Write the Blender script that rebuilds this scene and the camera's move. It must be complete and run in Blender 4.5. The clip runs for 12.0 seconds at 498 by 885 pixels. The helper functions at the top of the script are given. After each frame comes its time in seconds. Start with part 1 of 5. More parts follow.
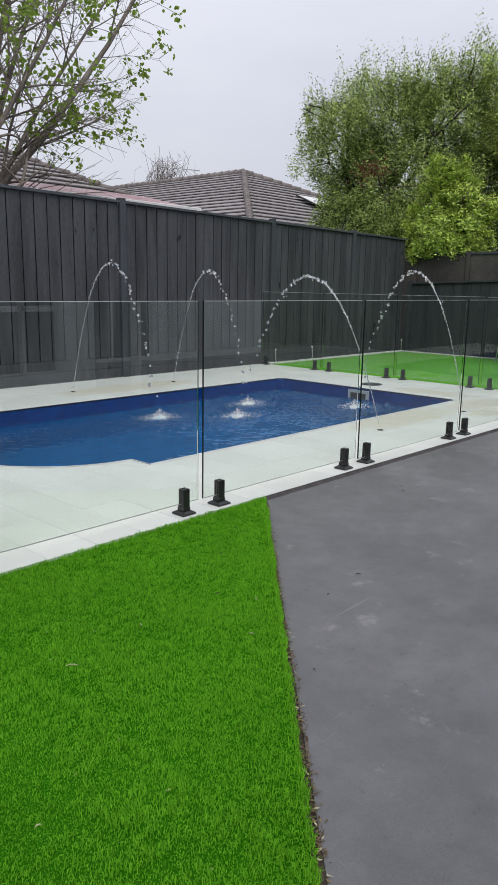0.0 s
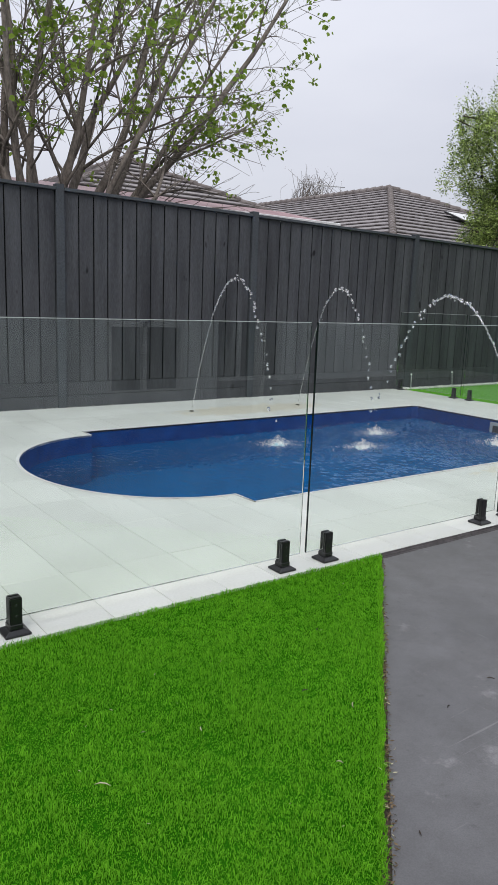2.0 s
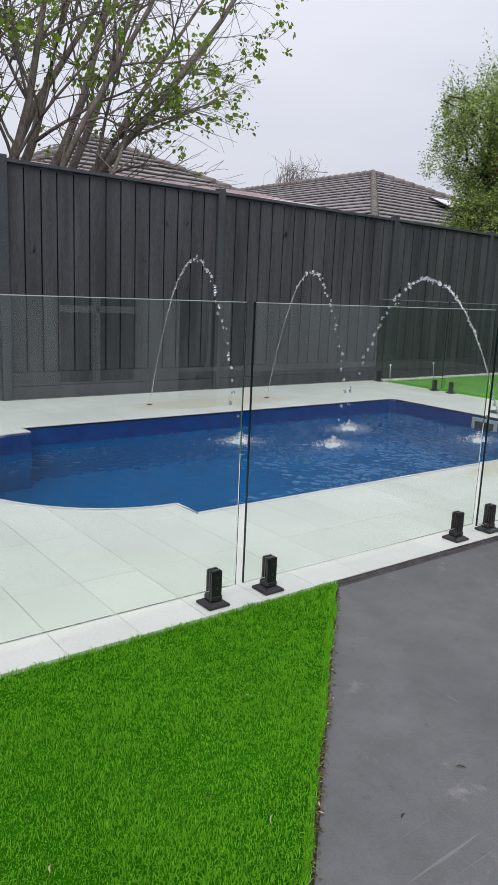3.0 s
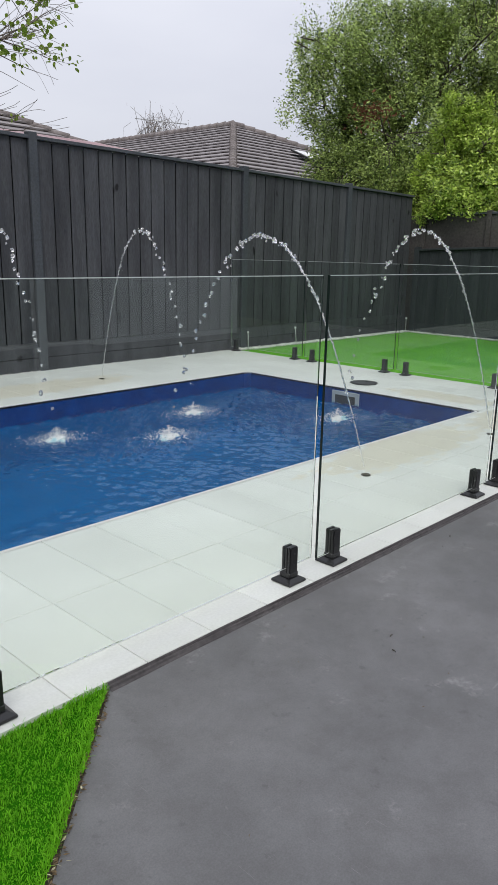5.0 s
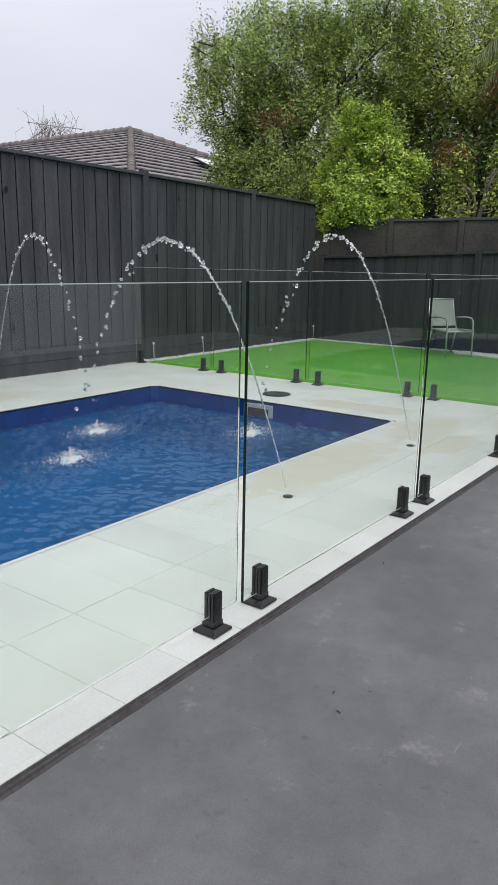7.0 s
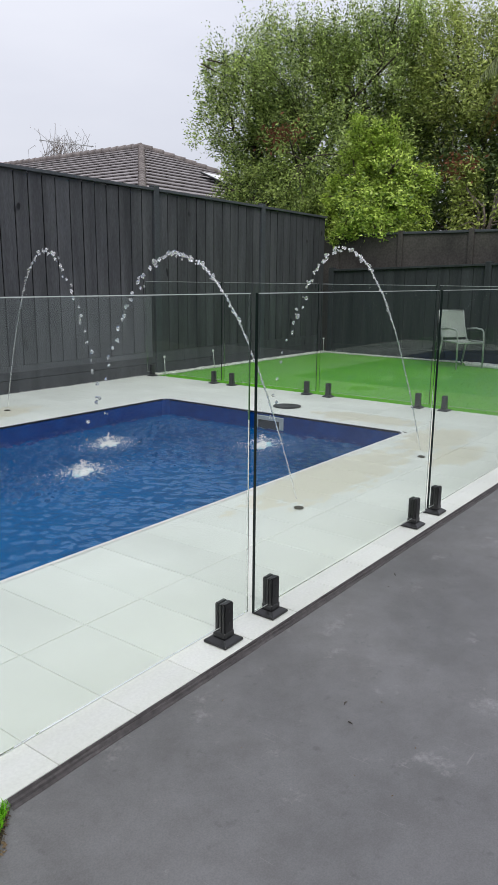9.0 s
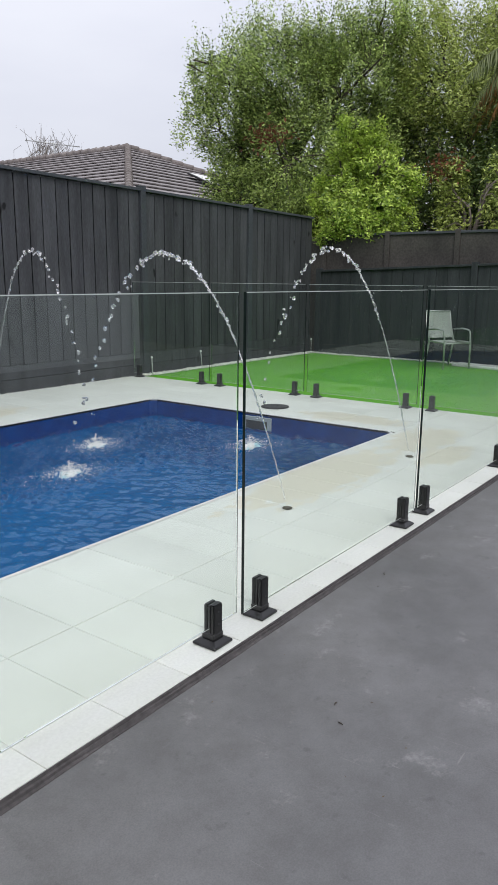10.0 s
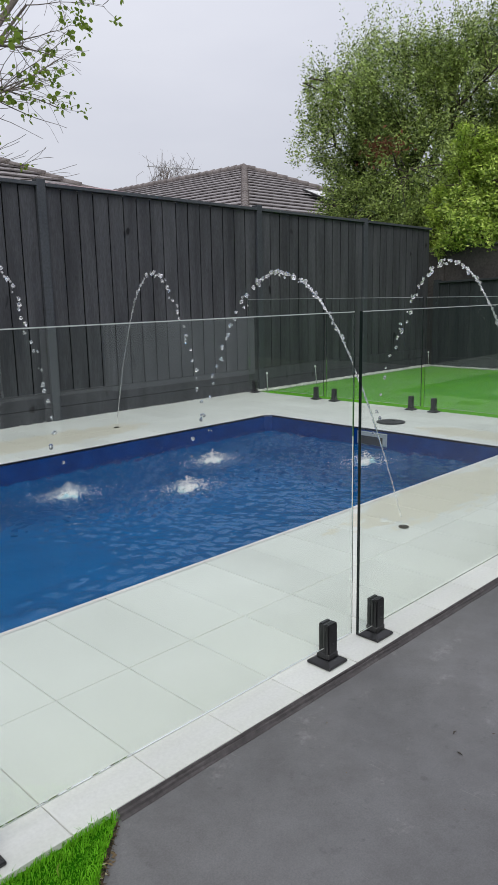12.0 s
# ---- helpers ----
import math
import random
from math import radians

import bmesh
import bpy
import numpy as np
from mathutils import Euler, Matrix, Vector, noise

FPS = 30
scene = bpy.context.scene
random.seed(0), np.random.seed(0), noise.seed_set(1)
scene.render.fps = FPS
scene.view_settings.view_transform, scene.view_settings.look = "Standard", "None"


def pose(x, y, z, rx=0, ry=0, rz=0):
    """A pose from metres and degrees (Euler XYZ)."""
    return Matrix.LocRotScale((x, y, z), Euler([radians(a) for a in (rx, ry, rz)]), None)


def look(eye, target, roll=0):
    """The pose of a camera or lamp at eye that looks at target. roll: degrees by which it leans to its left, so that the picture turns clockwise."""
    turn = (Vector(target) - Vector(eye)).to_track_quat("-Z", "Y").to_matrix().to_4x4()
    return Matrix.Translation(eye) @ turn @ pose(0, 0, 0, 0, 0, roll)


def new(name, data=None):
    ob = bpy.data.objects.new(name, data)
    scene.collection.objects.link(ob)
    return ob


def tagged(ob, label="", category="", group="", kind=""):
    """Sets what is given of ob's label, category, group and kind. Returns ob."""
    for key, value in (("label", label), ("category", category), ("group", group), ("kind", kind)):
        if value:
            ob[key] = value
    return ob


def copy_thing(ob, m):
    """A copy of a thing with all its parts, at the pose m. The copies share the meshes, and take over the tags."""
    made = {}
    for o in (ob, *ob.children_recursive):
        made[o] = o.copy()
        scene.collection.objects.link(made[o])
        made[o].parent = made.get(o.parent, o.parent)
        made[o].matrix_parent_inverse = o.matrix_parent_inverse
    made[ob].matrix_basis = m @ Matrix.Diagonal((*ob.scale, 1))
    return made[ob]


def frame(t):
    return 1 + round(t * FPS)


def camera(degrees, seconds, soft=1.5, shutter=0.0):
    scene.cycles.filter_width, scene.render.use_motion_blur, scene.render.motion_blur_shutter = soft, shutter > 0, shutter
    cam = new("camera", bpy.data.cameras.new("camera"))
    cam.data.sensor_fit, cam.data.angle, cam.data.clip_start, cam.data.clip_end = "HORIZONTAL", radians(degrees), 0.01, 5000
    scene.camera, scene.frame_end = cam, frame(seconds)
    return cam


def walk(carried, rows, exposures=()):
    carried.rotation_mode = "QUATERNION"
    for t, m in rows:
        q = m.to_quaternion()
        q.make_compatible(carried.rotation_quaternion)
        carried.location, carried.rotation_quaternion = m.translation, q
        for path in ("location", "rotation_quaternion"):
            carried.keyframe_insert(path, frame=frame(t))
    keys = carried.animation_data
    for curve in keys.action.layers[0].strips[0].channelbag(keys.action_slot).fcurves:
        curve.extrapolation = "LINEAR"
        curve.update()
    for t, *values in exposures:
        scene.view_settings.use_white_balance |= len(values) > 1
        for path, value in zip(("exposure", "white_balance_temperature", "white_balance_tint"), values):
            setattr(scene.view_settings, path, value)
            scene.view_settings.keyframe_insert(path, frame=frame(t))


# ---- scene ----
cam = camera(37.9, 12.0)
PATH = [
    (0, (-3.393, -2.999, 1.326), (-1.96, -1.668, 0.905), 1.0),
    (0.5, (-3.31, -2.892, 1.32), (-1.849, -1.586, 0.921), 1.0),
    (1, (-3.262, -2.754, 1.329), (-1.933, -1.312, 0.935), -0.3),
    (1.5, (-3.115, -2.653, 1.311), (-1.925, -1.093, 0.923), -0.5),
    (2, (-2.859, -2.614, 1.334), (-1.694, -1.034, 0.949), 2.2),
    (2.5, (-2.548, -2.431, 1.286), (-1.382, -0.853, 0.894), 2.8),
    (4.5, (-1.441, -1.789, 1.286), (-0.098, -0.393, 0.788), 0.5),
    (5, (-1.175, -1.7, 1.314), (0.234, -0.372, 0.811), 1.2),
    (5.5, (-1.011, -1.59, 1.308), (0.553, -0.446, 0.813), 2.1),
    (6, (-0.956, -1.472, 1.306), (0.597, -0.316, 0.808), 1.3),
    (6.5, (-0.91, -1.418, 1.3), (0.639, -0.253, 0.807), 0.9),
    (7, (-0.907, -1.425, 1.296), (0.668, -0.287, 0.82), 1.1),
    (9, (-0.914, -1.435, 1.289), (0.649, -0.267, 0.848), 0.6),
    (9.5, (-0.913, -1.432, 1.285), (0.644, -0.256, 0.846), 0.6),
    (10, (-0.905, -1.425, 1.282), (0.678, -0.284, 0.844), 0.6),
    (10.5, (-0.896, -1.421, 1.28), (0.73, -0.345, 0.836), 0.9),
    (11, (-0.892, -1.411, 1.279), (0.721, -0.317, 0.827), 0.4),
    (11.5, (-0.898, -1.408, 1.294), (0.579, -0.131, 0.858), -1.0),
    (12, (-0.918, -1.429, 1.304), (0.469, -0.044, 0.904), -1.1),
]
walk(cam, [(t, look(eye, target, roll)) for t, eye, target, roll in PATH], ((0.0, -0.04), (4.0, 0.0), (9.0, 0.06), (10.6, 0.10), (11.3, -0.01), (12.0, -0.12)))

# ---- world and light: bright overcast noon ----
world = bpy.data.worlds.new("overcast_sky")
scene.world = world
world.use_nodes = True
wn, wl = world.node_tree.nodes, world.node_tree.links
wn.clear()
w_out = wn.new("ShaderNodeOutputWorld")
w_sky = wn.new("ShaderNodeTexSky")
w_sky.sky_type, w_sky.sun_disc = "NISHITA", False
w_sky.sun_elevation, w_sky.sun_rotation = radians(47), radians(222)
w_bg = wn.new("ShaderNodeBackground")
w_bg.inputs[1].default_value = 0.10
wl.new(w_sky.outputs[0], w_bg.inputs[0])
w_co = wn.new("ShaderNodeTexCoord")
w_map = wn.new("ShaderNodeMapping")
w_map.inputs["Scale"].default_value = (1.0, 1.0, 3.2)
w_noise = wn.new("ShaderNodeTexNoise")
w_noise.inputs["Scale"].default_value, w_noise.inputs["Detail"].default_value = 1.7, 5.0
w_ramp = wn.new("ShaderNodeValToRGB")
w_ramp.color_ramp.elements[0].position, w_ramp.color_ramp.elements[0].color = 0.30, (0.69, 0.71, 0.81, 1)
w_ramp.color_ramp.elements[1].position, w_ramp.color_ramp.elements[1].color = 0.72, (0.83, 0.845, 0.925, 1)
wl.new(w_co.outputs["Generated"], w_map.inputs[0])
wl.new(w_map.outputs[0], w_noise.inputs["Vector"])
wl.new(w_noise.outputs[0], w_ramp.inputs[0])
w_cloud = wn.new("ShaderNodeBackground")
w_cloud.inputs[1].default_value = 1.0
wl.new(w_ramp.outputs[0], w_cloud.inputs[0])
# an overcast sky brightens from the horizon to the zenith
w_xyz = wn.new("ShaderNodeSeparateXYZ")
wl.new(w_co.outputs["Generated"], w_xyz.inputs[0])
w_up = wn.new("ShaderNodeMath")
w_up.operation, w_up.use_clamp = "MAXIMUM", False
w_up.inputs[1].default_value = 0.0
wl.new(w_xyz.outputs[2], w_up.inputs[0])
w_cie = wn.new("ShaderNodeMath")
w_cie.operation = "MULTIPLY_ADD"
w_cie.inputs[1].default_value, w_cie.inputs[2].default_value = 0.90, 0.80
wl.new(w_up.outputs[0], w_cie.inputs[0])
wl.new(w_cie.outputs[0], w_cloud.inputs[1])
w_mix = wn.new("ShaderNodeMixShader")
w_mix.inputs[0].default_value = 0.93
wl.new(w_bg.outputs[0], w_mix.inputs[1])
wl.new(w_cloud.outputs[0], w_mix.inputs[2])
wl.new(w_mix.outputs[0], w_out.inputs[0])

sun_data = bpy.data.lights.new("sun", "SUN")
sun_data.energy, sun_data.angle, sun_data.color = 1.35, radians(30), (1.0, 0.96, 0.90)
sun = new("sun", sun_data)
sun.matrix_world = look((-10, -11, 16), (0, 0, 0))


# ---- materials ----
def tree_of(name):
    m = bpy.data.materials.new(name)
    m.use_nodes = True
    nt = m.node_tree
    return m, nt.nodes, nt.links, nt.nodes["Principled BSDF"]


def ramp_node(nodes, lo, hi, a=0.3, b=0.7):
    r = nodes.new("ShaderNodeValToRGB")
    r.color_ramp.elements[0].position, r.color_ramp.elements[1].position = a, b
    r.color_ramp.elements[0].color, r.color_ramp.elements[1].color = (*lo, 1), (*hi, 1)
    return r


def noise_node(nodes, links, scale, detail=4.0, stretch=(1, 1, 1), rough=0.55):
    g = nodes.new("ShaderNodeNewGeometry")
    mp = nodes.new("ShaderNodeMapping")
    mp.inputs["Scale"].default_value = stretch
    n = nodes.new("ShaderNodeTexNoise")
    n.inputs["Scale"].default_value, n.inputs["Detail"].default_value = scale, detail
    n.inputs["Roughness"].default_value = rough
    links.new(g.outputs["Position"], mp.inputs[0])
    links.new(mp.outputs[0], n.inputs["Vector"])
    return n


def mix_node(nodes, links, fac, a, b, blend="MIX"):
    m = nodes.new("ShaderNodeMix")
    m.data_type, m.blend_type = "RGBA", blend
    for sock, v in ((m.inputs[0], fac), (m.inputs[6], a), (m.inputs[7], b)):
        if isinstance(v, (int, float)):
            sock.default_value = v
        elif isinstance(v, tuple):
            sock.default_value = (*v, 1)
        else:
            links.new(v, sock)
    return m.outputs[2]


def surface(name, lo, hi, rough=0.6, scale=2.0, fine=60.0, grain=0.25, bump=0.15, stretch=(1, 1, 1), metal=0.0,
            vary=0.0, island=0.0, spec=0.5, dist=0.004):
    """Two scales of colour variation, fine relief, and a shift of value from piece to piece."""
    m, nodes, links, p = tree_of(name)
    big = noise_node(nodes, links, scale, 5, stretch)
    small = noise_node(nodes, links, fine, 3, stretch)
    col = ramp_node(nodes, lo, hi)
    links.new(big.outputs[0], col.inputs[0])
    speck = ramp_node(nodes, (1 - grain,) * 3, (1 + grain * 0.4,) * 3, 0.3, 0.7)
    links.new(small.outputs[0], speck.inputs[0])
    out = mix_node(nodes, links, 1.0, col.outputs[0], speck.outputs[0], "MULTIPLY")
    if vary or island:
        src = nodes.new("ShaderNodeObjectInfo").outputs["Random"] if vary else nodes.new("ShaderNodeNewGeometry").outputs["Random Per Island"]
        amount = vary or island
        r = ramp_node(nodes, (1 - amount,) * 3, (1 + amount * 0.6,) * 3, 0, 1)
        links.new(src, r.inputs[0])
        out = mix_node(nodes, links, 1.0, out, r.outputs[0], "MULTIPLY")
    links.new(out, p.inputs["Base Color"])
    p.inputs["Roughness"].default_value, p.inputs["Metallic"].default_value = rough, metal
    p.inputs["Specular IOR Level"].default_value = spec
    if bump:
        b = nodes.new("ShaderNodeBump")
        b.inputs["Strength"].default_value, b.inputs["Distance"].default_value = bump, dist
        links.new(small.outputs[0], b.inputs["Height"])
        links.new(b.outputs[0], p.inputs["Normal"])
    return m


def leafy(name, lo, hi, rough=0.5, through_light=0.35, a=0.0, b=1.0, patch=0.9):
    m, nodes, links, p = tree_of(name)
    g = nodes.new("ShaderNodeNewGeometry")
    big = noise_node(nodes, links, patch, 3)
    r = ramp_node(nodes, lo, hi, a, b)
    add = nodes.new("ShaderNodeMath")
    add.operation = "MULTIPLY_ADD"
    add.inputs[1].default_value, add.inputs[2].default_value = 0.55, 0.0
    links.new(g.outputs["Random Per Island"], add.inputs[0])
    add2 = nodes.new("ShaderNodeMath")
    add2.operation = "MULTIPLY_ADD"
    add2.inputs[1].default_value = 0.5
    links.new(big.outputs[0], add2.inputs[0])
    links.new(add.outputs[0], add2.inputs[2])
    links.new(add2.outputs[0], r.inputs[0])
    links.new(r.outputs[0], p.inputs["Base Color"])
    p.inputs["Roughness"].default_value = rough
    p.inputs["Specular IOR Level"].default_value = 0.15 if rough >= 0.5 else 0.45
    tr = nodes.new("ShaderNodeBsdfTranslucent")
    links.new(r.outputs[0], tr.inputs[0])
    mx = nodes.new("ShaderNodeMixShader")
    mx.inputs[0].default_value = through_light
    links.new(p.outputs[0], mx.inputs[1])
    links.new(tr.outputs[0], mx.inputs[2])
    links.new(mx.outputs[0], nodes["Material Output"].inputs[0])
    return m


def clear_glass(name, tint, ior=1.5):
    m, nodes, links, p = tree_of(name)
    nodes.remove(p)
    g = nodes.new("ShaderNodeBsdfGlass")
    g.inputs["Color"].default_value = (*tint, 1)
    g.inputs["Roughness"].default_value, g.inputs["IOR"].default_value = 0.0, ior
    links.new(g.outputs[0], nodes["Material Output"].inputs[0])
    return m


M_fence = surface("charcoal_painted_timber", (0.048, 0.0505, 0.0565), (0.076, 0.079, 0.087), 0.75, 1.6, 34, 0.30, 0.35, (5, 5, 0.5), vary=0.12, spec=0.2)
M_cap = surface("charcoal_painted_rail", (0.050, 0.057, 0.065), (0.072, 0.080, 0.090), 0.7, 2, 40, 0.25, 0.2, vary=0.1, spec=0.3)
M_rightfence = surface("weathered_dark_board", (0.038, 0.037, 0.035), (0.095, 0.088, 0.080), 0.85, 1.1, 30, 0.3, 0.2, vary=0.15, spec=0.2)
# same charcoal paint, darkened for the shade this fence stands in
M_lowfence = surface("shade_toned_timber", (0.028, 0.033, 0.036), (0.048, 0.054, 0.058), 0.75, 1.6, 34, 0.30, 0.35, (5, 5, 0.5), vary=0.12, spec=0.2)
M_paver = surface("pale_porcelain_paver", (0.600, 0.618, 0.580), (0.685, 0.703, 0.668), 0.55, 1.7, 90, 0.07, 0.06, vary=0.05)


def knots(m):
    """Dark knots and weather streaks in painted boards."""
    nodes, links = m.node_tree.nodes, m.node_tree.links
    p = nodes["Principled BSDF"]
    src = p.inputs["Base Color"].links[0].from_socket
    k = noise_node(nodes, links, 6.5, 2, (1, 1, 0.42), 0.5)
    kr = ramp_node(nodes, (1, 1, 1), (0.22, 0.22, 0.22), 0.70, 0.745)
    links.new(k.outputs[0], kr.inputs[0])
    out = mix_node(nodes, links, 1.0, src, kr.outputs[0], "MULTIPLY")
    w = noise_node(nodes, links, 2.6, 5, (1.6, 1.6, 0.22), 0.65)
    wr = ramp_node(nodes, (0.78, 0.78, 0.78), (1.22, 1.22, 1.20), 0.34, 0.68)
    links.new(w.outputs[0], wr.inputs[0])
    links.new(mix_node(nodes, links, 1.0, out, wr.outputs[0], "MULTIPLY"), p.inputs["Base Color"])


knots(M_fence)


def damp_pavers(m):
    """Tan damp stains with torn edges on the pavers round the nozzles."""
    nodes, links = m.node_tree.nodes, m.node_tree.links
    p = nodes["Principled BSDF"]
    src = p.inputs["Base Color"].links[0].from_socket
    total = None
    for cx, cy, rx, ry in ((3.25, 0.93, 1.35, 0.36), (4.75, 0.85, 0.75, 0.34), (2.5, 4.62, 1.5, 0.42), (4.3, 0.50, 0.55, 0.22), (5.2, 1.75, 0.30, 0.75)):
        g = nodes.new("ShaderNodeNewGeometry")
        mp = nodes.new("ShaderNodeMapping")
        mp.vector_type = "TEXTURE"
        mp.inputs["Location"].default_value, mp.inputs["Scale"].default_value = (cx, cy, 0), (rx, ry, 1)
        links.new(g.outputs["Position"], mp.inputs[0])
        gr = nodes.new("ShaderNodeTexGradient")
        gr.gradient_type = "SPHERICAL"
        links.new(mp.outputs[0], gr.inputs[0])
        if total is None:
            total = gr.outputs[1]
        else:
            mx = nodes.new("ShaderNodeMath")
            mx.operation = "MAXIMUM"
            links.new(total, mx.inputs[0])
            links.new(gr.outputs[1], mx.inputs[1])
            total = mx.outputs[0]
    n = noise_node(nodes, links, 5.5, 7, (1, 1.9, 1), 0.66)
    ad = nodes.new("ShaderNodeMath")
    ad.operation = "MULTIPLY_ADD"
    ad.inputs[1].default_value = 0.6
    links.new(total, ad.inputs[0])
    links.new(n.outputs[0], ad.inputs[2])
    r = ramp_node(nodes, (0, 0, 0), (1, 1, 1), 0.66, 0.70)
    links.new(ad.outputs[0], r.inputs[0])
    # nothing outside the splashed patches
    lim = ramp_node(nodes, (0, 0, 0), (1, 1, 1), 0.02, 0.12)
    links.new(total, lim.inputs[0])
    fac = mix_node(nodes, links, 1.0, r.outputs[0], lim.outputs[0], "MULTIPLY")
    links.new(mix_node(nodes, links, fac, src, (0.610, 0.588, 0.495)), p.inputs["Base Color"])
    gloss = ramp_node(nodes, (0.55,) * 3, (0.42,) * 3, 0.0, 1.0)
    links.new(fac, gloss.inputs[0])
    links.new(gloss.outputs[0], p.inputs["Roughness"])
    return m


damp_pavers(M_paver)
M_grout = surface("grey_grout", (0.36, 0.345, 0.31), (0.50, 0.485, 0.45), 0.9, 6, 80, 0.3, 0.3)
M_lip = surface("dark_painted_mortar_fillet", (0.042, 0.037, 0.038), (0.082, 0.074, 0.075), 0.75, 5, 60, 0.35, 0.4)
M_black = surface("black_powder_coat", (0.008, 0.008, 0.009), (0.014, 0.014, 0.015), 0.33, 6, 300, 0.15, 0.04, spec=0.5)
M_glass = clear_glass("toughened_glass", (0.960, 0.988, 0.970), 1.55)
# pane edges get dark, lit and shaded copies: light put into the colour
M_glassedge = surface("dark_toned_glass", (0.006, 0.012, 0.011), (0.012, 0.020, 0.018), 0.25, 8, 60, 0.1, 0.0, spec=0.25)
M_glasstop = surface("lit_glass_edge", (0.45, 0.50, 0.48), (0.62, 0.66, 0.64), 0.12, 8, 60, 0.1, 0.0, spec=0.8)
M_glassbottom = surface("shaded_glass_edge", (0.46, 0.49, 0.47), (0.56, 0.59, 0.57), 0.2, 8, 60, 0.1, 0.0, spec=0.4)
M_turf_base = surface("turf_backing", (0.018, 0.115, 0.003), (0.030, 0.165, 0.005), 0.95, 3, 240, 0.5, 0.8, spec=0.0)
M_blade = leafy("artificial_grass_blade", (0.036, 0.200, 0.003), (0.275, 0.690, 0.034), 0.7, 0.35)
M_shell = surface("blue_fibreglass_shell", (0.0, 0.130, 0.335), (0.0, 0.166, 0.415), 0.6, 3, 120, 0.25, 0.0, spec=0.0)
M_band = surface("navy_waterline_tile", (0.0, 0.026, 0.150), (0.0, 0.052, 0.240), 0.4, 7, 70, 0.3, 0.05, vary=0.2, spec=0.2)
M_greyplastic = surface("pale_grey_plastic", (0.30, 0.34, 0.36), (0.40, 0.44, 0.46), 0.4, 6, 90, 0.1, 0.0)
M_darkplastic = surface("dark_grey_plastic", (0.022, 0.024, 0.026), (0.04, 0.042, 0.045), 0.5, 6, 90, 0.2, 0.1)
M_nozzle = surface("stained_brass_nozzle", (0.05, 0.045, 0.03), (0.16, 0.14, 0.10), 0.4, 30, 120, 0.3, 0.1, metal=0.6)
M_tile = surface("grey_brown_concrete_roof_tile", (0.245, 0.222, 0.222), (0.335, 0.310, 0.310), 0.8, 2.4, 18, 0.25, 0.3, vary=0.12, dist=0.02)
M_ridge = surface("weathered_ridge_cap", (0.18, 0.155, 0.150), (0.28, 0.250, 0.240), 0.85, 3, 22, 0.3, 0.3, vary=0.15, dist=0.02)
M_brick = surface("cream_brick", (0.30, 0.25, 0.19), (0.42, 0.36, 0.28), 0.85, 3, 12, 0.25, 0.2)
M_render = surface("pale_rendered_wall", (0.83, 0.85, 0.86), (0.89, 0.91, 0.92), 0.85, 1.2, 40, 0.12, 0.2)
M_pinkroof = surface("faded_red_sheet_metal", (0.34, 0.19, 0.20), (0.50, 0.34, 0.34), 0.5, 1.5, 20, 0.2, 0.1, metal=0.2)
M_white = surface("white_painted_metal", (0.66, 0.66, 0.65), (0.8, 0.8, 0.79), 0.45, 5, 80, 0.1, 0.05)
M_silver = surface("silver_painted_metal", (0.42, 0.43, 0.42), (0.55, 0.56, 0.55), 0.35, 5, 80, 0.1, 0.05, metal=0.5)
M_sling = surface("grey_woven_sling", (0.34, 0.36, 0.34), (0.46, 0.48, 0.45), 0.8, 5, 160, 0.3, 0.3)
M_pebble = surface("white_pebble", (0.5, 0.49, 0.46), (0.72, 0.71, 0.68), 0.7, 9, 60, 0.2, 0.2, island=0.25)
M_bark = surface("grey_brown_bark", (0.13, 0.108, 0.092), (0.29, 0.248, 0.215), 0.9, 5, 40, 0.4, 0.6, (1, 1, 0.35), dist=0.01)
M_darkbark = surface("dark_bark", (0.035, 0.028, 0.022), (0.09, 0.072, 0.058), 0.9, 5, 40, 0.4, 0.6, (1, 1, 0.35), dist=0.01)
M_leaf_young = leafy("young_spring_leaf", (0.075, 0.150, 0.020), (0.360, 0.500, 0.080), 0.5, 0.45)
# steep patchy ramps put lit and shaded leaf clumps into these three colours
M_leaf_dark = leafy("olive_small_leaf", (0.034, 0.078, 0.016), (0.690, 0.860, 0.250), 0.38, 0.30, 0.26, 0.87, 1.8)
M_leaf_bright = leafy("glossy_bright_leaf", (0.060, 0.145, 0.015), (0.720, 0.890, 0.180), 0.32, 0.30, 0.20, 0.80, 2.6)
M_leaf_yellow = leafy("yellow_green_leaf", (0.085, 0.135, 0.025), (0.680, 0.780, 0.220), 0.42, 0.30, 0.20, 0.82, 1.6)
M_leaf_hedge = leafy("dark_hedge_leaf", (0.022, 0.045, 0.012), (0.150, 0.220, 0.060), 0.38, 0.3)
M_leaf_red = leafy("dead_rust_leaf", (0.080, 0.036, 0.020), (0.240, 0.105, 0.055), 0.7, 0.3)
M_frond = leafy("palm_frond_leaf", (0.032, 0.055, 0.016), (0.240, 0.290, 0.100), 0.45, 0.3)
M_dryfrond = leafy("dry_frond_leaf", (0.160, 0.080, 0.028), (0.420, 0.230, 0.085), 0.7, 0.3)
M_debris = surface("dry_leaf_litter", (0.07, 0.045, 0.025), (0.24, 0.17, 0.09), 0.9, 30, 90, 0.4, 0.2, island=0.5)
M_straw = surface("pale_dry_leaf", (0.42, 0.38, 0.22), (0.58, 0.54, 0.36), 0.8, 30, 90, 0.2, 0.1, island=0.2)
# near-black tone paints the shade seen in the paling gaps
M_gap = surface("near_black_gap_shade", (0.006, 0.006, 0.007), (0.012, 0.012, 0.012), 0.9, 3, 40, 0.3, 0.2, spec=0.05)
